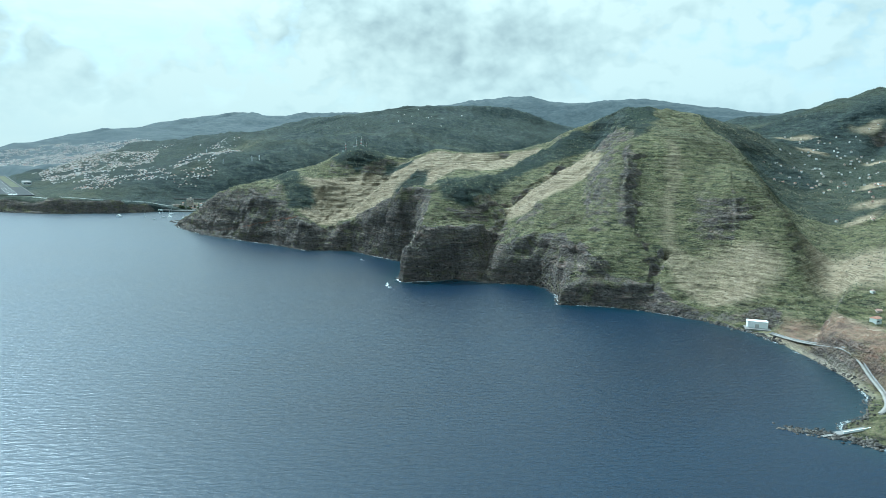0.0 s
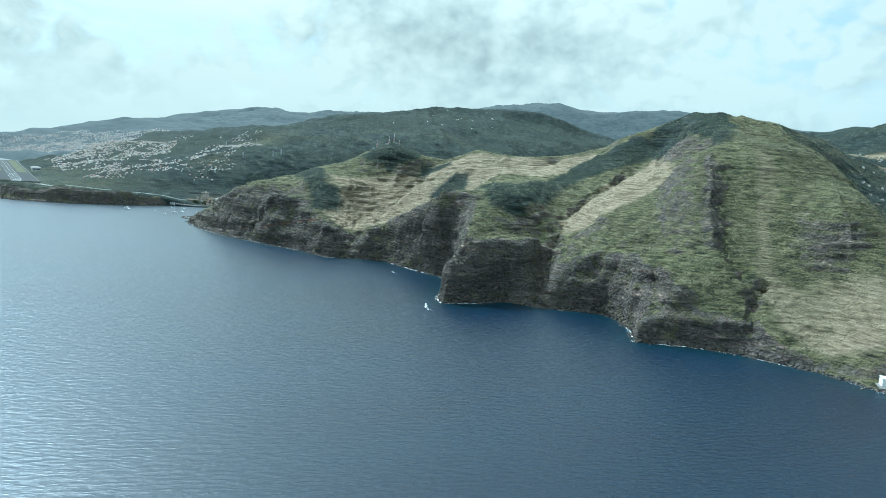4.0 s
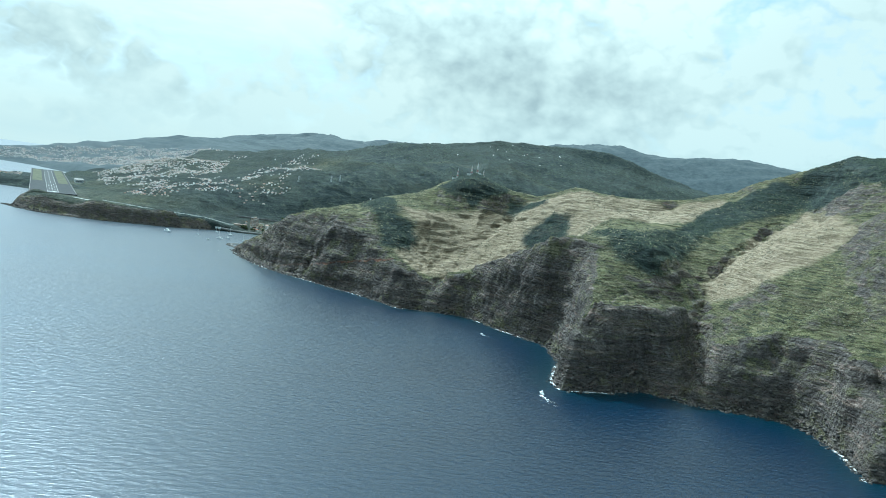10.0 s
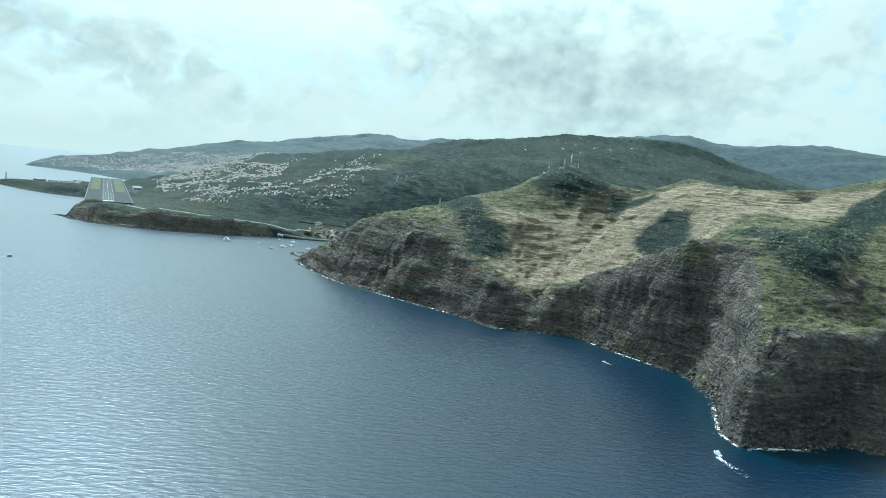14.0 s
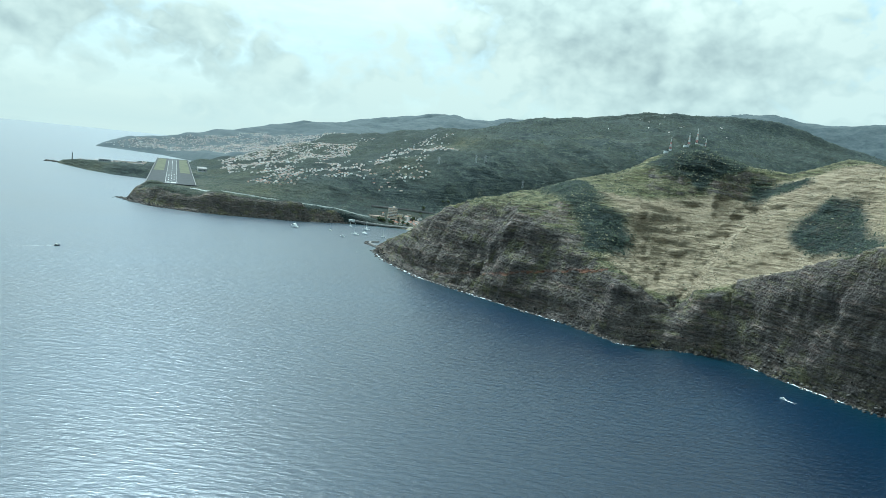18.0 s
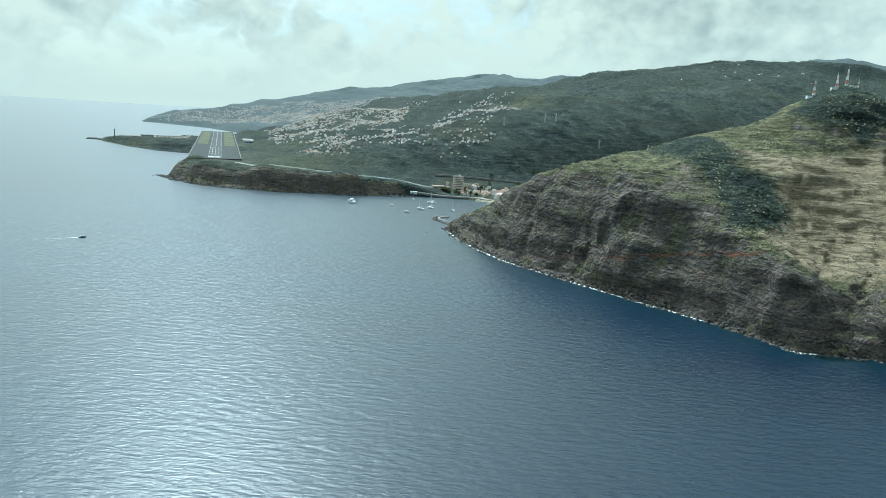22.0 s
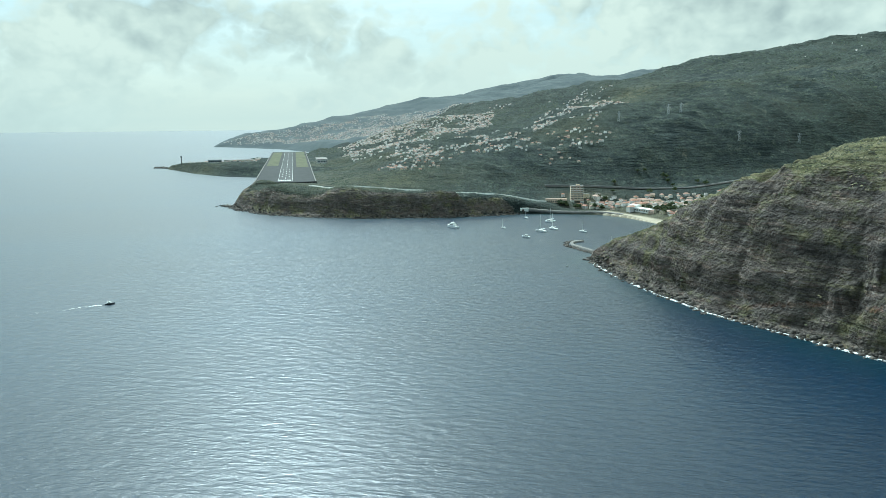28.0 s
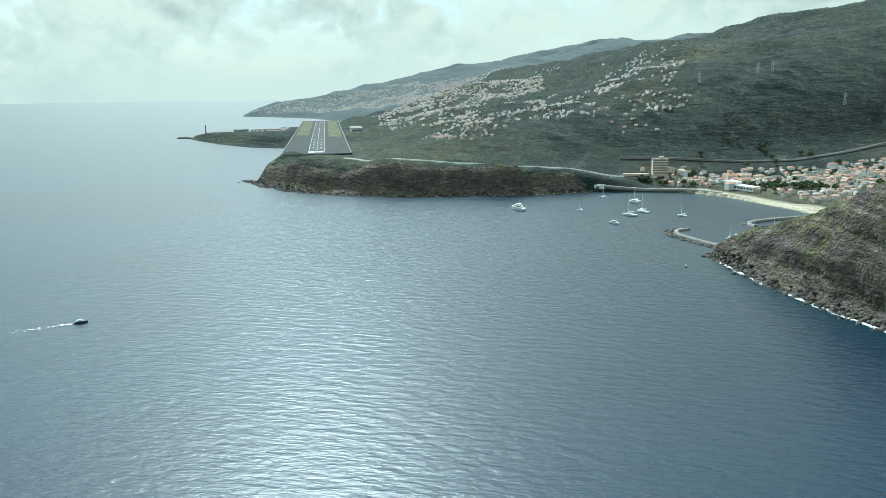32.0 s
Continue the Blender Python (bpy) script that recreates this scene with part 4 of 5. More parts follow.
GLASS = principled("window_glass", (0.03, 0.04, 0.05), 0.12)
ASPHALT = principled("asphalt", (0.036, 0.038, 0.040), 0.9, vary=0.22, scale=0.15, bump=0.2)
CONCRETE = principled("concrete", (0.21, 0.20, 0.19), 0.85, vary=0.2, scale=0.4, bump=0.3)
PAINT = principled("road_paint", (0.55, 0.55, 0.53), 0.7, vary=0.12, scale=1.5)
GRASS = principled("mown_grass", (0.085, 0.088, 0.052), 0.95, vary=0.3, scale=0.12, bump=0.3)
STEEL = principled("grey_steel", (0.45, 0.46, 0.47), 0.5, 0.6, vary=0.1)
RED = principled("red_mast_paint", (0.46, 0.20, 0.17), 0.6, vary=0.1)
BARK = principled("bark", (0.12, 0.09, 0.065), 0.95, vary=0.25, scale=4, bump=0.4)
LEAVES = scatter_material("leaves", [(0.0, (0.022, 0.034, 0.016)), (0.45, (0.040, 0.062, 0.026)), (0.8, (0.070, 0.092, 0.036)), (1.0, (0.12, 0.115, 0.05))])
SCRUB = scatter_material("scrub_leaves", [(0.0, (0.014, 0.022, 0.016)), (0.5, (0.024, 0.036, 0.024)), (0.85, (0.038, 0.052, 0.032)), (1.0, (0.070, 0.078, 0.046))])
TUFTS = scatter_material("grass_tufts", [(0.0, (0.022, 0.028, 0.020)), (0.35, (0.052, 0.058, 0.035)), (0.7, (0.110, 0.108, 0.062)), (1.0, (0.25, 0.220, 0.14))])
LAVA = scatter_material("lava_boulders", [(0.0, (0.030, 0.028, 0.026)), (0.6, (0.070, 0.062, 0.056)), (1.0, (0.13, 0.115, 0.10))])
FOAM = principled("sea_foam", (0.80, 0.83, 0.84), 0.7, vary=0.1, scale=0.6)
HULL = principled("boat_hull_white", (0.80, 0.81, 0.80), 0.3)
DARK = principled("dark_hull", (0.05, 0.055, 0.065), 0.4)

rng = np.random.default_rng(7)
PHI = (1 + 5**0.5) / 2
ICO_V = np.array([(-1, PHI, 0), (1, PHI, 0), (-1, -PHI, 0), (1, -PHI, 0), (0, -1, PHI), (0, 1, PHI), (0, -1, -PHI), (0, 1, -PHI), (PHI, 0, -1), (PHI, 0, 1), (-PHI, 0, -1), (-PHI, 0, 1)]) / 1.902
ICO_F = np.array([(0, 11, 5), (0, 5, 1), (0, 1, 7), (0, 7, 10), (0, 10, 11), (1, 5, 9), (5, 11, 4), (11, 10, 2), (10, 7, 6), (7, 1, 8), (3, 9, 4), (3, 4, 2), (3, 2, 6), (3, 6, 8), (3, 8, 9), (4, 9, 5), (2, 4, 11), (6, 2, 10), (8, 6, 7), (9, 8, 1)])


OCTA_V = np.array([(1, 0, 0), (0.3, 0.95, 0), (-0.8, 0.6, 0), (-0.8, -0.6, 0), (0.3, -0.95, 0), (0.1, 0.1, 1)])
OCTA_F = np.array([(0, 1, 5), (1, 2, 5), (2, 3, 5), (3, 4, 5), (4, 0, 5)])


def clump_mesh(name, places, sizes, material, squash=0.8, jag=0.35, far=False):
    """Uneven clumps, one for each place, joined; those far off have fewer faces."""
    n = len(places)
    shape_v, shape_f = (OCTA_V, OCTA_F) if far else (ICO_V, ICO_F)
    k = len(shape_v)
    v = shape_v[None] * (1 + jag * rng.uniform(-1, 1, (n, k, 1)))
    a = rng.uniform(0, 2 * math.pi, n)
    c, s = np.cos(a)[:, None], np.sin(a)[:, None]
    v = np.stack([v[..., 0] * c - v[..., 1] * s, v[..., 0] * s + v[..., 1] * c, v[..., 2] * squash], -1)
    v = v * sizes[:, None, None] + places[:, None, :]
    f = shape_f[None] + k * np.arange(n)[:, None, None]
    return joined(name, v.reshape(-1, 3), f.reshape(-1, 3), material, True)


def sheet_z(x, y):
    """ground_z over arrays."""
    i = np.clip(np.searchsorted(GX, x) - 1, 0, len(GX) - 2)
    j = np.clip(np.searchsorted(GY, y) - 1, 0, len(GY) - 2)
    u, v = (x - GX[i]) / (GX[i + 1] - GX[i]), (y - GY[j]) / (GY[j + 1] - GY[j])
    a = LAND_Z[j, i] * (1 - u) + LAND_Z[j, i + 1] * u
    b = LAND_Z[j + 1, i] * (1 - u) + LAND_Z[j + 1, i + 1] * u
    return a * (1 - v) + b * v, STEEP[j, i]


def ribbon(name, pts, width, material, lift=0.25, thick=0.6, step=5.0, parent=None, flat=None, side=0.0):
    """A road or wall that follows a line over the land; side shifts it to the line's left."""
    line = []
    for (ax, ay), (bx, by) in zip(pts, pts[1:]):
        k = max(1, round(math.hypot(bx - ax, by - ay) / step))
        line += [(ax + (bx - ax) * i / k, ay + (by - ay) * i / k) for i in range(k)]
    line.append(pts[-1])
    p = np.array(line)
    for _ in range(2):
        p[1:-1] = (p[:-2] + 2 * p[1:-1] + p[2:]) / 4
    d = np.gradient(p, axis=0)
    d /= np.linalg.norm(d, axis=1)[:, None]
    nrm = np.stack([-d[:, 1], d[:, 0]], -1)
    mid = p + nrm * side
    if flat is None:
        z = np.max([sheet_z(*(mid + nrm * o * width / 2).T)[0] for o in (-1, 0, 1)], axis=0)
        for _ in range(4):
            z[1:-1] = np.maximum((z[:-2] + 2 * z[1:-1] + z[2:]) / 4, z[1:-1] - 0.3)
    else:
        z = np.full(len(mid), float(flat))
    z = z + lift
    l, r = mid + nrm * width / 2, mid - nrm * width / 2
    n = len(mid)
    v = np.concatenate([np.c_[l, z], np.c_[r, z], np.c_[l, z - thick], np.c_[r, z - thick]])
    i = np.arange(n - 1)
    f = np.concatenate([np.stack([a + i, b + i, b + i + 1, a + i + 1], -1) for a, b in ((n, 0), (0, 2 * n), (3 * n, n), (2 * n, 3 * n))])
    caps = np.array([[0, n, 3 * n, 2 * n], [n - 1, 3 * n - 1, 4 * n - 1, 2 * n - 1]])
    return part(name, joined(name, v, np.concatenate([f[:, ::-1], caps]), material), None, parent)


# ---- airport: runway on its shelf and pillars ----
def build_runway():
    turn = math.degrees(math.atan2(298, 424))
    top = 20.9
    run = thing("runway", -707, 1176, 0, turn, label="asphalt runway with white threshold stripes on a raised shelf", category="runway", kind="structure")
    part("deck", box(60, 640, 1.3, 0, 322, top - 1.3, bevel=0.15), ASPHALT, run)
    part("retaining_wall", box(59, 3.0, 3.2, 0, 3.0, top - 4.6), CONCRETE, run)
    for x in (-29.2, 29.2):
        part("parapet", box(0.7, 638, 0.7, x, 322, top), CONCRETE, run)
    for sx, x, y0, y1 in ((15, -19.0, 250, 620), (15, 19.0, 215, 620)):
        part("grass_strip", box(sx, y1 - y0, 0.12, x, (y0 + y1) / 2, top), GRASS, run)
    part("overrun_grass", box(34, 20, 0.2, 2, -9, 18.9), GRASS, run)
    strip = part("paved_strip", box(14.5, 632, 0.07, 0, 324, top + 0.004), principled("runway_asphalt", (0.060, 0.063, 0.064), 0.9, vary=0.2, scale=0.1), run)
    stripe = box(0.85, 12, 0.05, 0, 0, 0)
    me = bpy.data.meshes.new("threshold_stripe")
    stripe.to_mesh(me)
    me.materials.append(PAINT)
    stripe.free()
    for k in range(10):
        ob = part("threshold_stripe", me, None, strip)
        ob.location = (-6.1 + 1.2 * k + (0.5 if k > 4 else 0), 22, top + 0.09)
    for k in range(18):
        ob = part("centre_dash", me, None, strip)
        ob.location, ob.scale = (0, 50 + 32 * k, top + 0.09), (0.7, 1.0, 1)
    for x in (-6.9, 6.9):
        part("edge_line", box(0.22, 610, 0.05, x, 320, top + 0.09), PAINT, strip)
    for k in range(4):
        for x in (-3.6, 3.6):
            ob = part("touchdown_mark", me, None, strip)
            ob.location, ob.scale = (x, 68 + 34 * k, top + 0.09), (1.2, 0.5, 1)
    pier = rod((0, 0, -4), (0, 0, top - 1.3), 1.0, sides=10)
    pm = bpy.data.meshes.new("pillar")
    pier.to_mesh(pm)
    pm.materials.append(CONCRETE)
    pier.free()
    for k in range(19):
        for x in (-26, -12):
            ob = part("pillar", pm, None, run)
            ob.location = (x, 70 + 22 * k, 0)
    terminal = (("airport_terminal", -75, 462, 46, 12, 5.0), ("hangar", -112, 462, 20, 9, 4.0), ("airport_terminal", 47, 330, 14, 50, 6))
    m = run.matrix_world
    for name, x, y, sx, sy, h in terminal:
        p = m @ Vector((x, y, 0))
        z = ground_z(p.x, p.y) - 0.5
        b = thing(name, p.x, p.y, z, turn, label="long low pale airport building beside the runway", category="building")
        part("wall", box(sx, sy, h, bevel=0.1), PLASTER, b)
        part("roof", box(sx + 1.5, sy + 1.5, 0.5, 0, 0, h), CONCRETE, b)
        for k in range(6):
            part("window", box(sx / 9, 0.12, h * 0.35, sx * (k - 2.5) / 6.5, -sy / 2 - 0.05, h * 0.4), GLASS, b)
    ct = thing("beacon_tower", -1150, 1508, ground_z(-1150, 1508) - 0.5, label="slim dark beacon tower on the low rocky point", category="tower")
    part("shaft", rod((0, 0, 0), (0, 0, 11), 1.0, 0.7), CONCRETE, ct)
    part("lantern", rod((0, 0, 11), (0, 0, 13), 1.2, 0.9), GLASS, ct)


build_runway()

CLIFF_ROAD = [(-668, 1160), (-640, 1143), (-610, 1136), (-567, 1148), (-530, 1166), (-490, 1190), (-466, 1206), (-450, 1215)]
tagged(ribbon("road", CLIFF_ROAD, 1.8, ASPHALT, lift=0.5, thick=2.0), "narrow cliff road from the town to the runway", "road", kind="structure")
tagged(ribbon("road_wall", CLIFF_ROAD, 0.25, principled("limewashed_wall", (0.70, 0.69, 0.65), 0.8, vary=0.2, scale=0.5), lift=0.95, thick=2.2, side=-1.0), "pale parapet wall along the cliff road", "wall", kind="structure")
HIGHWAY = [(-470, 1248), (-436, 1270), (-392, 1288), (-348, 1306), (-310, 1352), (-281, 1390), (-220, 1455), (-120, 1550)]
tagged(ribbon("road", HIGHWAY, 3.2, principled("grey_road", (0.10, 0.10, 0.10), 0.9, vary=0.15, scale=0.3), lift=0.5, thick=1.4), "raised highway on an embankment behind the town", "road", kind="structure")
tagged(ribbon("road_wall", HIGHWAY, 0.5, CONCRETE, lift=1.0, thick=0.8, side=-2.1), "concrete guard wall of the highway", "wall", kind="structure")
SHORE_ROAD = [(228, 476), (234, 452), (238, 420), (239, 388), (234, 358), (224, 338), (214, 328)]
tagged(ribbon("road", SHORE_ROAD, 1.9, principled("pale_road", (0.25, 0.235, 0.215), 0.9, vary=0.15, scale=0.5), lift=0.4), "pale shore road under the reddish cliff", "road", kind="structure")
tagged(ribbon("sea_wall", SHORE_ROAD, 0.5, CONCRETE, lift=0.8, thick=1.8, side=1.3), "low concrete sea wall beside the shore road", "wall", kind="structure")
PROMENADE = [(-466, 1186), (-440, 1194), (-410, 1201), (-388, 1192)]
tagged(ribbon("promenade", PROMENADE, 3.0, CONCRETE, lift=0.5, thick=2.5), "stone waterfront promenade at the bay", "promenade", kind="structure")


# ---- houses ----
DOOR = principled("painted_door", (0.16, 0.10, 0.07), 0.6, vary=0.2, scale=3)


def house_kind(name, sx, sy, h, rise, hip, windows, flat_roof=False):
    """One house with walls, roof, windows and door, to be copied."""
    ob = thing(name, 0, 0, -500)
    part("wall", box(sx, sy, h + 1.5, 0, 0, -1.5), PLASTER, ob)
    if flat_roof:
        part("roof", box(sx + 0.15, sy + 0.15, 0.3, 0, 0, h), CONCRETE, ob)
    else:
        part("roof", gable(sx, sy, h, rise, 0.2, hip), TILES, ob)
    pane = bpy.data.meshes.new("window")
    b = box(0.45, 0.08, 0.55)
    b.to_mesh(pane)
    b.free()
    pane.materials.append(GLASS)
    for k in range(windows):
        w = part("window", pane, None, ob)
        w.location = (sx * ((k % 3) - 1) / 3.2, -sy / 2 - 0.03, h * 0.40 + 1.15 * (k // 3))
    part("door", box(0.42, 0.1, 0.85, sx * 0.17, -sy / 2 - 0.03, 0.0), DOOR, ob)
    if not flat_roof:
        part("chimney", box(0.3, 0.3, 0.7, sx * 0.22, sy * 0.15, h + rise * 0.5), CONCRETE, ob)
    return ob


KINDS = [
    house_kind("house", 3.6, 3.0, 2.0, 1.2, 1.2, 3),
    house_kind("house", 4.4, 3.2, 2.2, 1.3, 0.0, 3),
    house_kind("house", 3.2, 3.2, 2.6, 1.2, 1.5, 3),
    house_kind("house", 5.2, 3.4, 1.9, 1.3, 1.4, 3),
    house_kind("house", 4.0, 3.4, 2.6, 0.0, 0.0, 3, True),
]
BLOCKS = [house_kind("apartment_block", 8.0, 4.2, 4.2, 1.4, 2.0, 9), house_kind("apartment_block", 9.0, 4.0, 3.6, 0.0, 0.0, 9, True)]
HOUSE_LABELS = ["small white house with a hipped terracotta roof", "white gabled house with a terracotta roof", "tall cream house with a hipped tile roof", "long low white house with a tiled roof", "white flat-roofed house of two storeys"]


TAKEN = []


def put_house(kind, label, group, x, y, turn, size=1.0):
    z = min(ground_z(x + a, y + b) for a in (-2, 0, 2) for b in (-2, 0, 2))
    TAKEN.append((x, y))
    ob = copy_thing(kind, pose(x, y, max(z, 0.6) + 0.3, 0, 0, turn) @ Matrix.Scale(size, 4))
    return tagged(ob, label, "house" if "house" in kind.name else "apartment building", group)


def build_town():
    r = random.Random(5)
    taken = []

    def free(x, y, gap):
        if any((x - a) ** 2 + (y - b) ** 2 < gap * gap for a, b in taken):
            return False
        taken.append((x, y))
        return True

    # town on the valley floor behind the beach
    count = tries = 0
    ring = [(-452, 1222), (-420, 1212), (-398, 1210), (-360, 1196), (-322, 1160), (-300, 1170), (-215, 1290), (-245, 1395), (-290, 1350), (-335, 1292), (-400, 1262), (-445, 1248)]
    while count < 285 and tries < 40000:
        tries += 1
        x, y = r.uniform(-455, -210), r.uniform(1160, 1400)
        hit = bool(inside(np.array([x]), np.array([y]), ring)[0])
        park = ((x + 352) / 26) ** 2 + ((y - 1212) / 11) ** 2 < 1
        if not hit or park or not free(x, y, 4.6):
            continue
        k = r.choice((0, 0, 1, 1, 2, 3, 3, 4))
        if r.random() < 0.10:
            b = r.randrange(2)
            put_house(BLOCKS[b], ("cream apartment block with a tiled roof", "long pale apartment block with a flat roof")[b] + " in the bay town", "houses of the bay town", x, y, r.choice((20, 35, 50, -40)), 0.92)
        else:
            put_house(KINDS[k], HOUSE_LABELS[k] + " in the bay town", "houses of the bay town", x, y, r.choice((15, 30, 45, 120, -35)) + r.uniform(-8, 8), 0.92)
        count += 1
    # the nearest rows of the hillside suburb
    count = tries = 0
    while count < 90 and tries < 8000:
        tries += 1
        s = r.random()
        x, y = -640 + 190 * s + r.uniform(-25, 25), 1240 + 90 * s + r.uniform(-15, 75)
        if float(value_noise(np.array([x / 40]), np.array([y / 40]), 77)[0]) < -0.25 or not free(x, y, 7.0):
            continue
        k = r.randrange(5)
        put_house(KINDS[k], HOUSE_LABELS[k] + " on the hillside", "houses of the hillside suburb", x, y, r.uniform(-30, 60), 0.68)
        count += 1
    # scattered valley village behind the main peak
    for x, y in ((402, 900), (415, 880), (550, 1141), (562, 1130), (585, 1123), (600, 1118), (595, 1088), (610, 1075), (431, 842), (445, 850), (482, 887), (495, 880), (504, 853), (515, 842), (504, 819), (520, 812), (485, 858), (470, 846), (458, 866), (446, 822), (428, 826), (412, 834), (398, 836), (386, 832), (508, 838), (530, 832), (545, 850), (576, 1130), (590, 1137), (544, 1150), (706, 1176), (690, 1172), (657, 1136), (545, 1058), (528, 1040), (440, 742), (455, 752), (425, 700), (466, 770), (480, 800), (580, 1020), (617, 1012), (598, 1030),
                 (396, 710), (416, 683), (301, 476), (312, 503), (540, 905), (470, 815), (455, 930), (500, 960), (560, 1000), (640, 1020), (330, 470)):
        k = r.randrange(5)
        put_house(KINDS[k], HOUSE_LABELS[k] + " in the green valley", "houses of the valley village", x, y, r.uniform(0, 90), 0.8)


build_town()
for proto in KINDS + BLOCKS:
    for child in list(proto.children_recursive):
        bpy.data.objects.remove(child)
    bpy.data.objects.remove(proto)


def build_far_houses():
    """Suburbs too far off to tell house from house."""
    rr = np.random.default_rng(3)
    quarters = (
        ([(-802, 1437), (-700, 1352), (-644, 1329), (-606, 1353), (-561, 1353), (-600, 1450), (-644, 1597), (-738, 1872), (-829, 1909), (-1000, 1960), (-1092, 1984), (-1080, 1850), (-998, 1760), (-900, 1600)], 7500, -0.12),
        ([(-1740, 2300), (-1585, 2262), (-1400, 2230), (-1266, 2150), (-1130, 2030), (-900, 2150), (-880, 2500), (-1100, 2820), (-1362, 2850), (-1489, 2850), (-1523, 2671), (-1655, 2572)], 12000, -0.2),
        ([(-572, 1310), (-536, 1353), (-498, 1389), (-460, 1415), (-458, 1652), (-490, 1679), (-531, 1643), (-558, 1582), (-592, 1416)], 1500, 0.0),
        ([(-700, 1950), (-560, 1900), (-480, 1760), (-520, 1720), (-640, 1850), (-800, 1960)], 700, 0.05),
        ([(-1165, 1517), (-1050, 1478), (-985, 1480), (-950, 1560), (-1000, 1600), (-1080, 1560), (-1140, 1535)], 320, -0.4),
        ([(-260, 2250), (-90, 2560), (60, 2620), (200, 2500), (60, 2250), (-100, 2050), (-300, 1950)], 110, 0.1),
    )
    quarters += (([(385, 815), (430, 800), (560, 790), (600, 880), (640, 1000), (740, 1180), (560, 1170), (520, 1060), (430, 950)], 420, 0.05),)
    quarters += (([(-440, 1240), (-400, 1222), (-360, 1206), (-322, 1175), (-300, 1180), (-215, 1290), (-245, 1395), (-290, 1350), (-335, 1292), (-400, 1258)], 1500, -2.0),)
    quarters += (([(-660, 1262), (-600, 1252), (-520, 1300), (-450, 1340), (-420, 1380), (-470, 1420), (-560, 1360), (-640, 1330)], 900, 0.0),)
    xs, ys = [], []
    for ring, count, bar in quarters:
        p = np.array(ring, float)
        qx, qy = rr.uniform(p[:, 0].min(), p[:, 0].max(), count), rr.uniform(p[:, 1].min(), p[:, 1].max(), count)
        dens = 0.6 * fbm(qx, qy, 80, 3, 51) + 0.7 * fbm(qx, qy, 24, 2, 61)
        keep = inside(qx, qy, ring) & (dens > bar)
        xs.append(qx[keep]), ys.append(qy[keep])
    x, y = np.concatenate(xs), np.concatenate(ys)
    z, steep = sheet_z(x, y)
    ok = (z > 3) & (steep < 0.9) & inside(x, y, LAND)
    # clear of the runway
    u = (x + 707) * 0.8184 + (y - 1176) * 0.5746
    ok &= ~((np.abs(u) < 45) & (y < 2000))
    park = ((x + 352) / 26) ** 2 + ((y - 1212) / 11) ** 2 < 1
    ok &= ~park
    for a, b in TAKEN:
        ok &= (x - a) ** 2 + (y - b) ** 2 > 14
    x, y, z = x[ok], y[ok], z[ok]
    n = len(x)
    sx, sy, h = rr.uniform(1.5, 3.2, n), rr.uniform(1.3, 2.2, n), rr.uniform(0.9, 1.8, n)
    a = rr.uniform(-0.6, 1.0, n)
    c, sn = np.cos(a), np.sin(a)
    corner = np.array([(-1, -1), (1, -1), (1, 1), (-1, 1)]) / 2

    def lay(px, py, pz):
        return np.stack([x[:, None] + px * c[:, None] - py * sn[:, None], y[:, None] + px * sn[:, None] + py * c[:, None], z[:, None] + pz], -1)

    wx, wy = corner[:, 0] * sx[:, None], corner[:, 1] * sy[:, None]
    low, up = lay(wx, wy, np.full((n, 4), -1.5)), lay(wx, wy, np.repeat(h[:, None], 4, 1))
    v = np.concatenate([low, up], 1)
    f = np.array([(0, 1, 5, 4), (1, 2, 6, 5), (2, 3, 7, 6), (3, 0, 4, 7), (4, 5, 6, 7)])
    walls = scatter_material("far_plaster", [(0.0, (0.34, 0.33, 0.31)), (0.4, (0.52, 0.51, 0.49)), (0.8, (0.76, 0.75, 0.73)), (1.0, (0.56, 0.47, 0.40))])
    me = joined("far_houses", v.reshape(-1, 3), (f[None] + 8 * np.arange(n)[:, None, None]).reshape(-1, 4), walls)
    far = tagged(new("far_houses", me), "dense white houses of the hillside suburbs", "houses", kind="stuff")
    rx, ry = corner[:, 0] * (sx + 0.5)[:, None], corner[:, 1] * (sy + 0.5)[:, None]
    base = lay(rx, ry, np.repeat(h[:, None] + 0.02, 4, 1))
    top = lay(np.stack([-sx * 0.3, sx * 0.3], 1), np.zeros((n, 2)), np.repeat(h[:, None] + 0.6, 2, 1))
    v = np.concatenate([base, top], 1)
    t = np.array([(0, 1, 5), (0, 5, 4), (2, 3, 4), (2, 4, 5), (1, 2, 5), (3, 0, 4)])
    roofs = scatter_material("far_roof_tiles", [(0.0, (0.26, 0.15, 0.11)), (0.4, (0.34, 0.22, 0.17)), (0.55, (0.22, 0.21, 0.20)), (1.0, (0.40, 0.385, 0.36))])
    part("roofs", joined("roofs", v.reshape(-1, 3), (t[None] + 6 * np.arange(n)[:, None, None]).reshape(-1, 3), roofs), None, far)


build_far_houses()


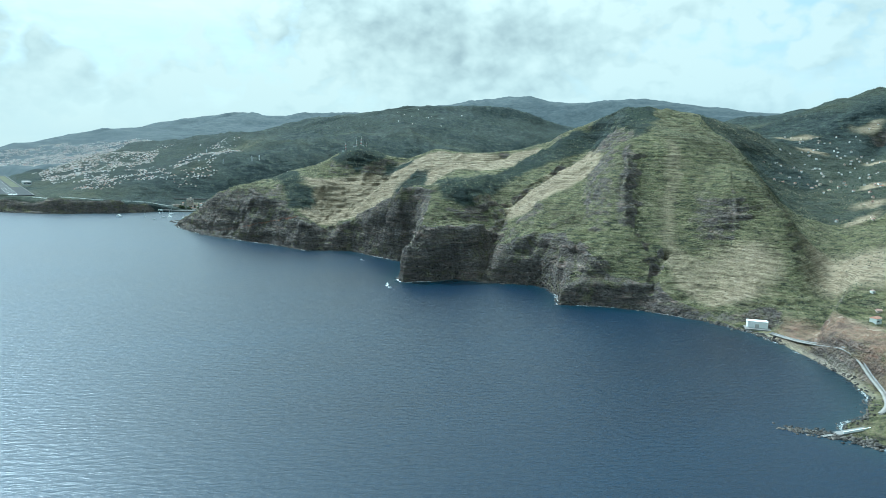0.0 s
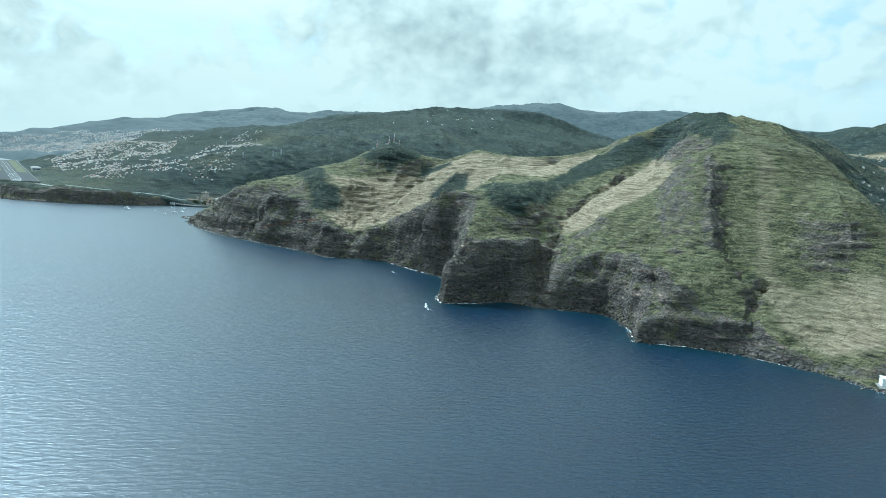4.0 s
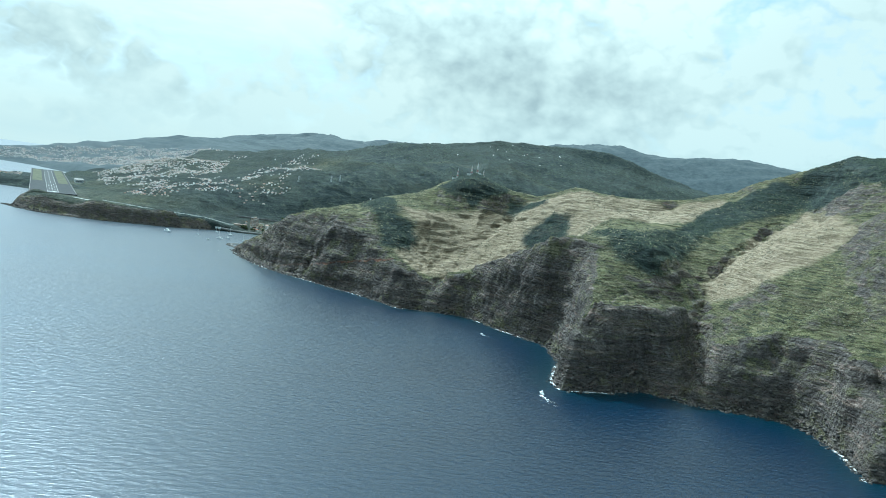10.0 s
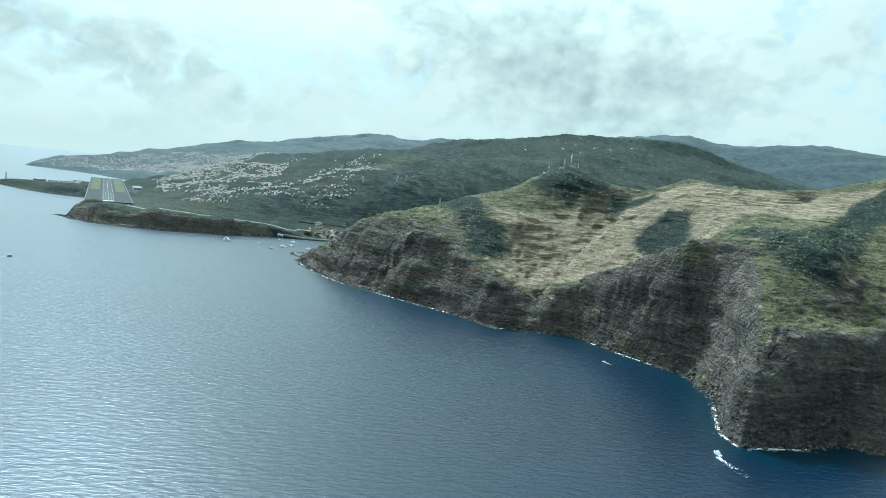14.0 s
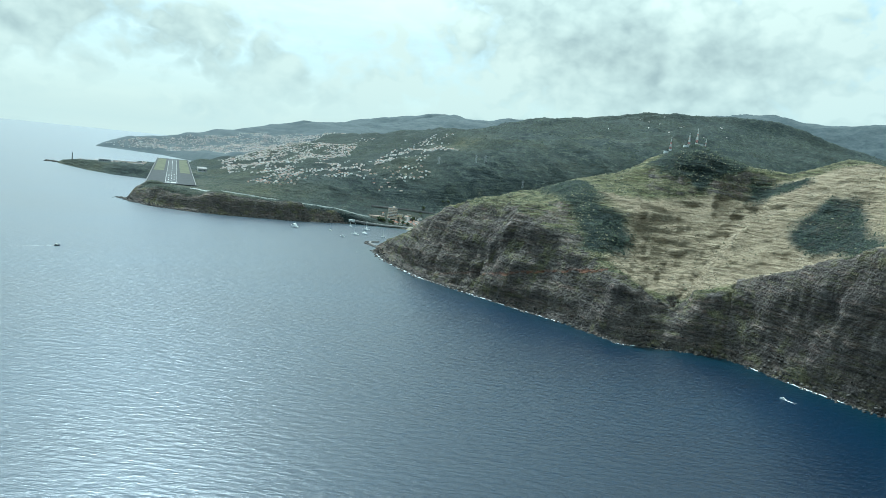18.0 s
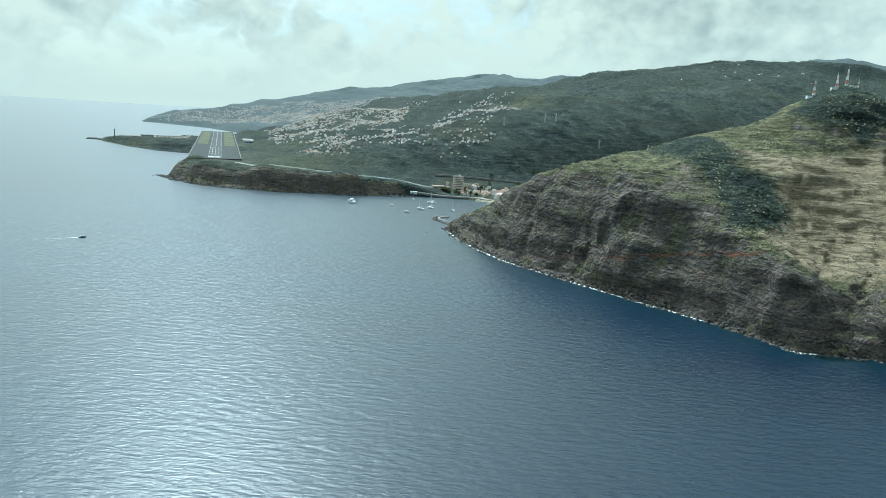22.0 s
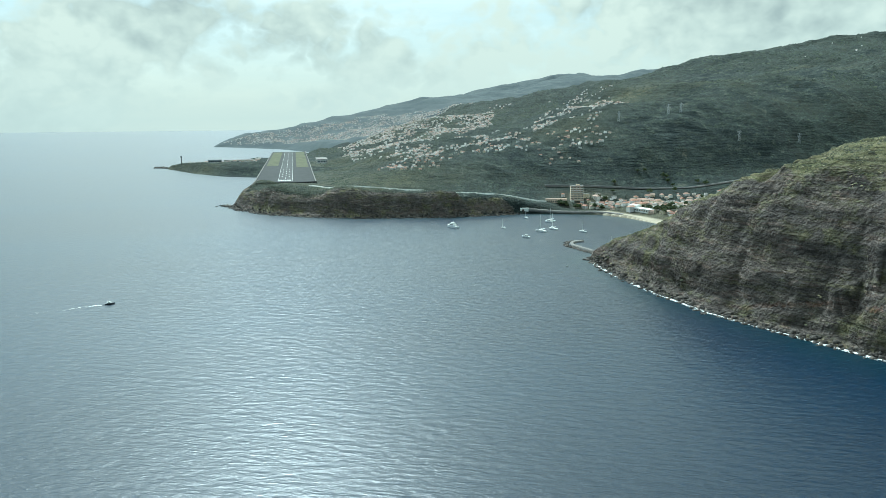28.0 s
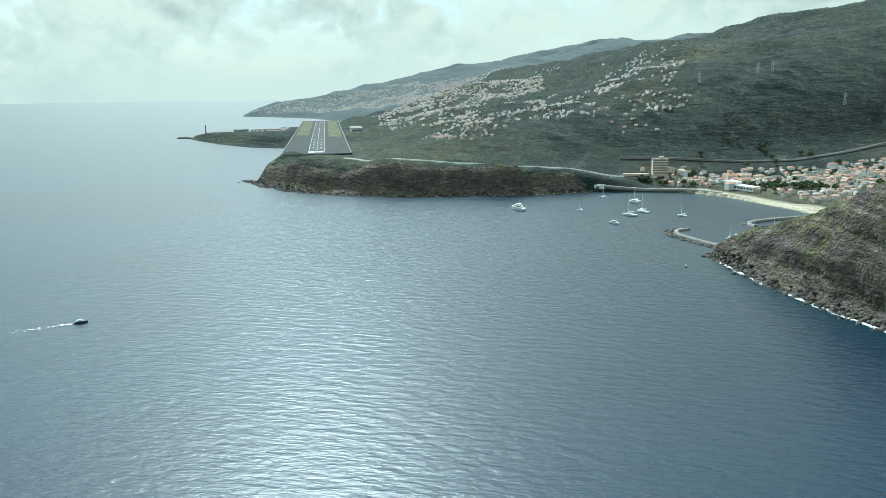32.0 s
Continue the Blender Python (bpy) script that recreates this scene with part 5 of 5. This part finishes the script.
# ---- single buildings ----
def build_landmarks():
    ho = thing("hotel", -436, 1232, ground_z(-436, 1232) - 0.5, 20, label="tall cream hotel slab on the waterfront", category="hotel")
    cream = principled("cream_plaster", (0.62, 0.48, 0.36), 0.8, vary=0.1, scale=0.6)
    front = part("wall", box(11, 6, 13, bevel=0.08), cream, ho)
    part("roof", box(11.3, 6.3, 0.4, 0, 0, 13), CONCRETE, ho)
    part("lift_house", box(3, 3, 1.4, 1, 0, 13.4), cream, ho)
    for k in range(6):
        for i in range(9):
            part("balcony", box(0.85, 0.5, 0.45, -4.9 + 1.22 * i, -3.2, 1.6 + 1.9 * k), WHITE, front)
            part("window", box(0.7, 0.06, 0.9, -4.9 + 1.22 * i, -3.02, 2.1 + 1.9 * k), GLASS, front)
    wing = thing("hotel_annex", -450, 1215, ground_z(-450, 1215) - 0.3, 20, label="low cream hotel annex with flat roofs", category="building")
    part("wall", box(18, 5, 3.2), cream, wing)
    part("roof", box(18.4, 5.4, 0.3, 0, 0, 3.2), TILES, wing)
    for i in range(10):
        part("window", box(1.0, 0.06, 1.0, -8 + 1.75 * i, -2.53, 1.2), GLASS, wing)
    bs = thing("beach_building", -377, 1207, ground_z(-377, 1207) - 0.2, -38, label="long white flat-roofed public building behind the beach", category="building")
    part("wall", box(24, 6, 3.0), WHITE, bs)
    part("upper_floor", box(9, 6, 2.2, -7.5, 0.5, 3.0), WHITE, bs)
    part("roof", box(25, 7, 0.3, 0, 0, 3.0), WHITE, bs)
    for i in range(9):
        part("window", box(1.6, 0.06, 1.1, -10.5 + 2.6 * i, -3.03, 1.2), GLASS, bs)
    kiosk = thing("pier_house", -470, 1186, 1.2, 20, label="small white pier house at the foot of the cliff", category="building")
    part("wall", box(7, 3.5, 3.2), WHITE, kiosk)
    part("roof", box(7.4, 3.9, 0.3, 0, 0, 3.2), WHITE, kiosk)
    boat = thing("boathouse", 227, 494, 0.4, -14, label="white windowless boathouse on a concrete quay below the hill", category="boathouse")
    part("quay", box(17, 11, 2.0, 0, -1.5, -0.6), CONCRETE, boat)
    part("wall", box(13.5, 6, 4.4, 0, 0.5, 1.4, bevel=0.06), WHITE, boat)
    part("roof", box(13.9, 6.4, 0.35, 0, 0.5, 5.8), WHITE, boat)
    part("door", box(2.6, 0.1, 2.6, -0.5, -2.56, 1.5), principled("grey_door", (0.42, 0.40, 0.37), 0.7), boat)
    part("slipway", box(12, 6, 0.9, -2, -7.5, -0.5), CONCRETE, boat)
    pool = thing("bathing_pier", 186, 306, 0.3, 22, label="white concrete bathing terrace and pier on dark rocks", category="pier")
    part("terrace", box(22, 3.6, 1.4, 4, 0, -0.8, bevel=0.1), CONCRETE, pool)
    part("wall", box(17, 0.4, 0.9, 4, -1.5, 0.6), WHITE, pool)
    part("step", box(8, 1.8, 0.8, -11, 0.5, -0.7), CONCRETE, pool)
    vh = thing("villa", 282, 448, ground_z(282, 448) - 0.3, 30, label="white villa with a red roof above the reddish cliff", category="house")
    part("wall", box(6, 4.5, 3.6), WHITE, vh)
    part("roof", gable(6, 4.5, 3.6, 1.3, 0.3, 1.2), TILES, vh)
    for i in range(4):
        part("window", box(0.8, 0.08, 1.0, -2.2 + 1.45 * i, -2.28, 1.4), GLASS, vh)


build_landmarks()


# ---- masts and pylons ----
def lattice(name, h, w, bands, mats, label, category):
    """A four-legged lattice tower with cross braces; bands of the two paints in turn."""
    tower = thing(name, 0, 0, 0, label=label, category=category)
    corner = ((1, 1), (-1, 1), (-1, -1), (1, -1))
    for a, b in corner:
        for k in range(bands):
            w0, w1 = w * (1 - 0.75 * k / bands) / 2, w * (1 - 0.75 * (k + 1) / bands) / 2
            part("leg", rod((a * w0, b * w0, h * k / bands), (a * w1, b * w1, h * (k + 1) / bands), 0.13, sides=5), mats[k % 2], tower)
    for k in range(bands):
        w0, w1 = w * (1 - 0.75 * k / bands) / 2, w * (1 - 0.75 * (k + 1) / bands) / 2
        for (a, b), (c, d) in zip(corner, corner[1:] + corner[:1]):
            part("brace", rod((a * w0, b * w0, h * k / bands), (c * w1, d * w1, h * (k + 1) / bands), 0.08, sides=4), mats[k % 2], tower)
            part("brace", rod((c * w0, d * w0, h * k / bands), (a * w1, b * w1, h * (k + 1) / bands), 0.08, sides=4), mats[k % 2], tower)
    return tower


def build_masts():
    for x, y, h, w, dishes in ((-136, 1000, 9.5, 1.6, 2), (-122, 1010, 9.0, 1.8, 3), (-116, 1013, 11.5, 1.8, 4), (-109, 1014, 6.0, 1.0, 1)):
        m = lattice("radio_mast", h, w, 5, (WHITE, RED), "red and white lattice radio mast on the hilltop", "mast")
        m.location = (x, y, ground_z(x, y) - 0.3)
        tagged(m, group="radio masts on the hilltop")
        for k in range(dishes):
            part("dish", rod((0, -0.5, h * (0.45 + 0.13 * k)), (0.1, -0.85, h * (0.45 + 0.13 * k)), 0.55, 0.35, 10), WHITE, m)
        part("antenna", rod((0, 0, h), (0, 0, h + 1.6), 0.10, 0.05, 5), WHITE, m)
    for x, y, s in ((-139, 996, 3.2), (-124, 1006, 3.8), (-113, 1009, 3.0)):
        hut = thing("mast_hut", x, y, ground_z(x, y) - 0.4, 15, label="small white equipment hut below the masts", category="hut")
        part("wall", box(s, 2.4, 2.0), WHITE, hut)
        part("roof", box(s + 0.3, 2.7, 0.2, 0, 0, 2.0), CONCRETE, hut)
    for x, y in ((-432, 1410), (-383, 1436), (-371, 1448), (-309, 1425), (-560, 1700), (-250, 1470)):
        p = lattice("power_pylon", 11, 2.4, 5, (STEEL, STEEL), "grey lattice power pylon on the wooded hillside", "pylon")
        p.location = (x, y, ground_z(x, y) - 0.4)
        tagged(p, group="power pylons")
        for k in range(3):
            part("cross_arm", rod((-2.2, 0, 7.2 + 1.5 * k), (2.2, 0, 7.2 + 1.5 * k), 0.12, sides=5), STEEL, p)


build_masts()


# ---- boats ----
def hull(length, beam, depth):
    bm = bmesh.new()
    rings = []
    for k in range(9):
        t = k / 8
        half = beam / 2 * (1 - t**3.2) ** 0.8 * (0.85 + 0.15 * min(1, t * 4)) + 0.01
        up = depth * (1 + 0.35 * t * t)
        x = length * (t - 0.5)
        rings.append([bm.verts.new(p) for p in ((x, -half, up), (x * 0.97, -half * 0.75, 0), (x * 0.95, 0, -depth * 0.35), (x * 0.97, half * 0.75, 0), (x, half, up))])
    for a, b in zip(rings, rings[1:]):
        for k in range(4):
            bm.faces.new((a[k], b[k], b[k + 1], a[k + 1]))
        bm.faces.new((a[4], b[4], b[0], a[0]))
    bm.faces.new(rings[0])
    bm.faces.new(rings[-1][::-1])
    bmesh.ops.recalc_face_normals(bm, faces=bm.faces)
    return bm


def sailboat(x, y, length, turn, label):
    b = thing("sailboat", x, y, 0.05, turn, label=label, category="sailboat", group="boats at anchor")
    part("hull", hull(length, length * 0.28, length * 0.10), HULL, b)
    part("cabin", box(length * 0.35, length * 0.16, length * 0.07, 0, 0, length * 0.10, bevel=0.05), WHITE, b)
    mast = part("mast", rod((length * 0.08, 0, length * 0.1), (length * 0.08, 0, length * 1.35), 0.19, 0.12, 6), WHITE, b)
    part("boom", rod((length * 0.08, 0, length * 0.26), (-length * 0.36, 0, length * 0.27), 0.14, sides=6), WHITE, mast)


def motorboat(x, y, length, turn, label, name="motorboat", group="boats at anchor", material=None):
    b = thing(name, x, y, 0.05, turn, label=label, category="boat", group=group)
    part("hull", hull(length, length * 0.27, length * 0.13), material or HULL, b)
    cabin = part("cabin", box(length * 0.48, length * 0.19, length * 0.10, -length * 0.04, 0, length * 0.13, bevel=0.08), WHITE, b)
    part("window_band", box(length * 0.40, length * 0.195, length * 0.035, -length * 0.04, 0, length * 0.175), GLASS, cabin)
    part("bridge", box(length * 0.28, length * 0.16, length * 0.08, -length * 0.06, 0, length * 0.23, bevel=0.06), WHITE, b)
    part("mast", rod((-length * 0.1, 0, length * 0.3), (-length * 0.13, 0, length * 0.48), 0.12, 0.06, 6), WHITE, b)
    return b


def wake(x, y, length, width, turn):
    """A trail of broken foam behind a boat, fading out."""
    n = 90
    t = rng.random(n) ** 1.6
    px, py = -t * length, rng.normal(0, 1, n) * width * (0.15 + 0.5 * t)
    size = (1 - t) * 0.32 + 0.06
    quad = np.array([(-1, -0.4), (0.9, -0.5), (1.1, 0.35), (-0.8, 0.5)])
    v = np.stack([px[:, None] + quad[:, 0] * size[:, None] * rng.uniform(0.6, 1.8, (n, 1)), py[:, None] + quad[:, 1] * size[:, None], np.repeat(0.05 + 0.001 * np.arange(n)[:, None], 4, 1)], -1)
    ob = new("wake", joined("wake", v.reshape(-1, 3), np.arange(4 * n).reshape(-1, 4), FOAM))
    ob.matrix_world = pose(x, y, 0, 0, 0, turn)
    tagged(ob, "white foam trail behind a boat", "wake", kind="stuff")


def build_boats():
    motorboat(-497, 1092, 12.5, 150, "large white motor yacht at anchor under the cliff", "motor_yacht")
    sailboat(-430, 1096, 9.0, 165, "white sailing yacht with a tall bare mast")
    sailboat(-425, 1110, 8.5, 150, "white sailing yacht with furled sails")
    sailboat(-437, 1149, 7.5, 170, "white sailing yacht near the promenade")
    sailboat(-402, 1105, 6, 160, "small white sailing boat in the bay")
    sailboat(-460, 1158, 5.5, 140, "small white sailing boat by the cliff")
    sailboat(-461, 1103, 4.8, 150, "small white sailing boat at anchor")
    motorboat(-433, 1069, 6, 165, "white cabin cruiser at anchor")
    motorboat(-427, 1114, 5, 150, "dark-hulled work boat at anchor", material=DARK)
    motorboat(-437, 1143, 7, 160, "white excursion catamaran near the beach")
    motorboat(-384, 985, 2.6, 100, "small dark fishing boat off the headland", "fishing_boat", "small boats under way", DARK)
    motorboat(-46, 618, 5.2, 112, "white motorboat speeding past the cliff point", "motorboat", "small boats under way")
    wake(-46.5, 615, 22, 3.0, 112)
    motorboat(-556, 832, 4.2, 48, "dark motorboat drawing a white wake on the open sea", "motorboat", "small boats under way", DARK)
    wake(-558, 830, 44, 2.5, 52)
    motorboat(-84, 750, 3.0, 140, "small motorboat close under the cliffs", "motorboat", "small boats under way")
    wake(-83, 749, 5, 0.7, 140)
    r = random.Random(9)
    for k in range(9):
        x, y = -372 + 3.2 * k + r.uniform(-0.6, 0.6), 1050 + 2.4 * k + r.uniform(-1, 1)
        if k % 3 == 0:
            sailboat(x, y, r.uniform(5, 7.5), 60 + r.uniform(-8, 8), "white sailing boat moored in the small harbour")
        else:
            motorboat(x, y, r.uniform(4, 6), 60 + r.uniform(-8, 8), "small white motorboat moored in the small harbour", group="boats in the harbour")


build_boats()


# ---- harbour moles ----
def boulders(name, pts, spread, count, size, label, category="rocks"):
    line = np.array(pts, float)
    seg = np.linalg.norm(np.diff(line, axis=0), axis=1)
    s = rng.random(count) * seg.sum()
    at = np.concatenate([[0], np.cumsum(seg)])
    x, y = np.interp(s, at, line[:, 0]) + rng.normal(0, spread, count), np.interp(s, at, line[:, 1]) + rng.normal(0, spread, count)
    z = np.maximum(sheet_z(x, y)[0], -0.25) + 0.05
    ob = new(name, clump_mesh(name, np.c_[x, y, z], rng.uniform(0.45, 1.0, count) * size, LAVA, 0.75, 0.4))
    return tagged(ob, label, category, kind="stuff")


MOLE = [(-368, 1024), (-384, 1037), (-397, 1050), (-399, 1060), (-393, 1066)]
JETTY = [(-338, 1124), (-352, 1112), (-363, 1100), (-367, 1090), (-362, 1085)]
tagged(ribbon("mole", MOLE, 2.0, CONCRETE, lift=1.0, thick=2.6, step=3, flat=0), "bent concrete mole that shelters the harbour", "breakwater", kind="structure")
tagged(ribbon("jetty", JETTY, 2.0, CONCRETE, lift=1.2, thick=2.6, step=3, flat=0), "curved stone jetty beside the beach", "breakwater", kind="structure")
boulders("mole_boulders", [(-370, 1021), (-386, 1034), (-400, 1048), (-402, 1061), (-395, 1069)], 0.7, 260, 1.3, "grey boulders piled along the harbour mole")
boulders("jetty_boulders", [(-340, 1121), (-353, 1110), (-365, 1098), (-369, 1089)], 0.7, 130, 1.1, "grey boulders piled along the jetty")
boulders("shore_boulders", SHORE_CLIFFS[:9], 2.0, 700, 0.9, "dark boulders along the shore below the road")
boulders("shore_boulders", SHORE_CLIFFS[9:], 1.6, 2600, 1.25, "dark lava boulders at the foot of the cliffs")
boulders("shore_boulders", SHORE_BAY[:4], 1.6, 260, 1.4, "dark lava boulders beside the harbour")
boulders("shore_boulders", SHORE_BAY[9:], 1.8, 800, 1.5, "dark lava boulders at the foot of the road cliff")
boulders("rocky_spit", [(192, 290), (176, 304), (160, 310)], 2.2, 260, 1.3, "low dark rocks awash at the bathing pier")
boulders("rocky_islet", [(-1207, 1530), (-1232, 1540)], 4.0, 60, 3.5, "low rocky islets off the far point")
boulders("rocky_islet", [(-744, 1139), (-756, 1144)], 2.0, 50, 2.2, "dark rocks off the runway headland")


def build_foam():
    """Broken surf at the foot of the cliffs."""
    pts = np.array(SHORE_CLIFFS + SHORE_BAY[:3], float)
    seg = np.linalg.norm(np.diff(pts, axis=0), axis=1)
    at = np.concatenate([[0], np.cumsum(seg)])
    n = 11000
    s = np.sort(rng.random(n) * at[-1])
    gap = value_noise(s / 28, s * 0, 5) + 0.5 * value_noise(s / 7, s * 0 + 3, 6)
    s = s[gap > 0.02]
    x, y = np.interp(s, at, pts[:, 0]), np.interp(s, at, pts[:, 1])
    dx, dy = np.interp(s + 1, at, pts[:, 0]) - x, np.interp(s + 1, at, pts[:, 1]) - y
    k = np.hypot(dx, dy) + 1e-6
    dx, dy = dx / k, dy / k
    off = 0.5 + np.abs(rng.normal(0, 0.8, len(s)))
    # the sea lies to the left of the line
    cx, cy = x - dy * -off * -1, y + dx * -off * -1
    wet = ~inside(cx, cy, LAND)
    cx, cy = np.where(wet, cx, x + dy * off), np.where(wet, cy, y - dx * off)
    ln, wd = rng.uniform(0.4, 1.4, len(s)), rng.uniform(0.06, 0.18, len(s))
    ln, wd = ln * np.where(x > 150, 0.4, 1.0), wd * np.where(x > 150, 0.5, 1.0)
    quad = np.array([(-1, -1), (0.8, -0.7), (1, 0.9), (-0.9, 0.6)])
    px, py = quad[:, 0] * ln[:, None], quad[:, 1] * wd[:, None]
    v = np.stack([cx[:, None] + px * dx[:, None] - py * dy[:, None], cy[:, None] + px * dy[:, None] + py * dx[:, None], np.repeat(0.04 + 0.00002 * np.arange(len(s))[:, None], 4, 1)], -1)
    tagged(new("surf", joined("surf", v.reshape(-1, 3), np.arange(4 * len(s)).reshape(-1, 4), FOAM)), "thin white surf along the foot of the cliffs", "surf", kind="stuff")


build_foam()


# ---- plants ----
def tree_kind(h, spread, seed):
    """A broad park tree: trunk, limbs and a crown of small clumps."""
    tr = random.Random(seed)
    ob = thing("tree", 0, 0, -500)
    bm = rod((0, 0, -0.4), (0, 0, h * 0.45), 0.22, 0.14, 7)
    for k in range(5):
        a = k * 1.256 + tr.uniform(-0.3, 0.3)
        rod((0, 0, h * 0.36), (math.cos(a) * spread * 0.6, math.sin(a) * spread * 0.6, h * 0.72), 0.10, 0.04, 5, bm)
    part("trunk", bm, BARK, ob)
    n = 70
    p = np.array([(tr.gauss(0, 0.42) * spread, tr.gauss(0, 0.42) * spread, h * (0.72 + tr.gauss(0, 0.13))) for _ in range(n)])
    part("crown", clump_mesh("crown", p, np.array([tr.uniform(0.16, 0.34) * spread for _ in range(n)]), LEAVES, 0.75, 0.5), None, ob)
    return ob


def build_trees():
    r = random.Random(12)
    kinds = [tree_kind(3.6, 2.1, 1), tree_kind(3.0, 1.8, 2), tree_kind(4.2, 2.3, 3)]
    spots = [(-352 + r.gauss(0, 13), 1212 + r.gauss(0, 5)) for _ in range(26)] + [(r.uniform(-450, -400), r.uniform(1206, 1216)) for _ in range(10)] + [(r.uniform(-420, -240), r.uniform(1215, 1330)) for _ in range(34)]
    for x, y in spots:
        z = ground_z(x, y)
        if z < 0.8:
            continue
        ob = copy_thing(r.choice(kinds), pose(x, y, z, 0, 0, r.uniform(0, 360)))
        tagged(ob, "broad olive-green park tree in the bay town", "tree", "trees of the bay town")
    for k in kinds:
        for c in list(k.children_recursive):
            bpy.data.objects.remove(c)
        bpy.data.objects.remove(k)


build_trees()


def build_scrub():
    def sow(name, n, xr, yr, prob, size, material, label, squash=0.85, far=False):
        x, y = rng.uniform(*xr, n), rng.uniform(*yr, n)
        z, steep = sheet_z(x, y)
        ok = (z > 2.5) & (rng.random(n) < prob(x, y, z, steep)) & inside(x, y, LAND)
        x, y, z = x[ok], y[ok], z[ok]
        s = rng.uniform(*size, len(x)) * rng.uniform(0.6, 1.0, len(x))
        tagged(new(name, clump_mesh(name, np.c_[x, y, z + (0.0 if far else 0.3) * s], s, material, squash, 0.45, far)), label, "bushes", kind="stuff")

    def wooded(x, y, z, steep):
        w = cover(x, y, WOOD, WOODS, 3)
        w = np.where((x > 320) & (y > 700), np.maximum(w, 0.7), w)
        w = np.where(y > 1040, np.maximum(w, 0.5), w) * (blobs(x, y, DRY, 13) < 0.4)
        return w * (steep < 1.6) * (0.35 + 0.65 * (fbm(x, y, 18, 2, 91) > -0.15))

    sow("scrub", 260000, (-390, 330), (520, 1120), wooded, (0.4, 1.1), SCRUB, "dark green scrub and low trees on the slopes", 0.95, True)
    sow("tufts", 420000, (-390, 460), (480, 1060), lambda x, y, z, steep: 0.45 * (fbm(x, y, 25, 3, 19) > 0.0) * (steep < 2.2) * (1 - 0.75 * cover(x, y, DRY, DRY_FIELDS, 13)), (0.25, 0.8), TUFTS, "tufts of grass and small shrubs on the hillsides", 0.9, True)

    def hillside(x, y, z, steep):
        u = (x + 707) * 0.8184 + (y - 1176) * 0.5746
        flat = to_line(x, y, BAY_LINES["town floor"])[0] < 55
        runway = (np.abs(u) < 42) & (y > 1140) & (y < 1980)
        return np.where(flat | runway, 0.0, 0.95) * np.clip(0.5 + 2.2 * fbm(x, y, 45, 4, 29), 0.06, 1)

    sow("hillside_woods", 190000, (-1200, 500), (1120, 1700), hillside, (0.35, 1.15), SCRUB, "dark woods and scrub on the hills behind the bay", 0.7, True)
    sow("valley_woods", 60000, (300, 1500), (700, 1900), lambda x, y, z, steep: np.clip(0.6 + 2.0 * fbm(x, y, 60, 4, 45), 0.1, 1) * (blobs(x, y, DRY, 13) < 0.4), (0.7, 1.7), SCRUB, "dark woods on the slopes round the valley village", 0.9, True)
    sow("far_woods", 90000, (-1750, 700), (1600, 2860), lambda x, y, z, steep: np.clip(0.5 + 2.0 * fbm(x, y, 90, 4, 37), 0.05, 1) * ~far_coast(x, y), (0.9, 2.4), SCRUB, "far wooded hillsides", 0.9, True)


build_scrub()
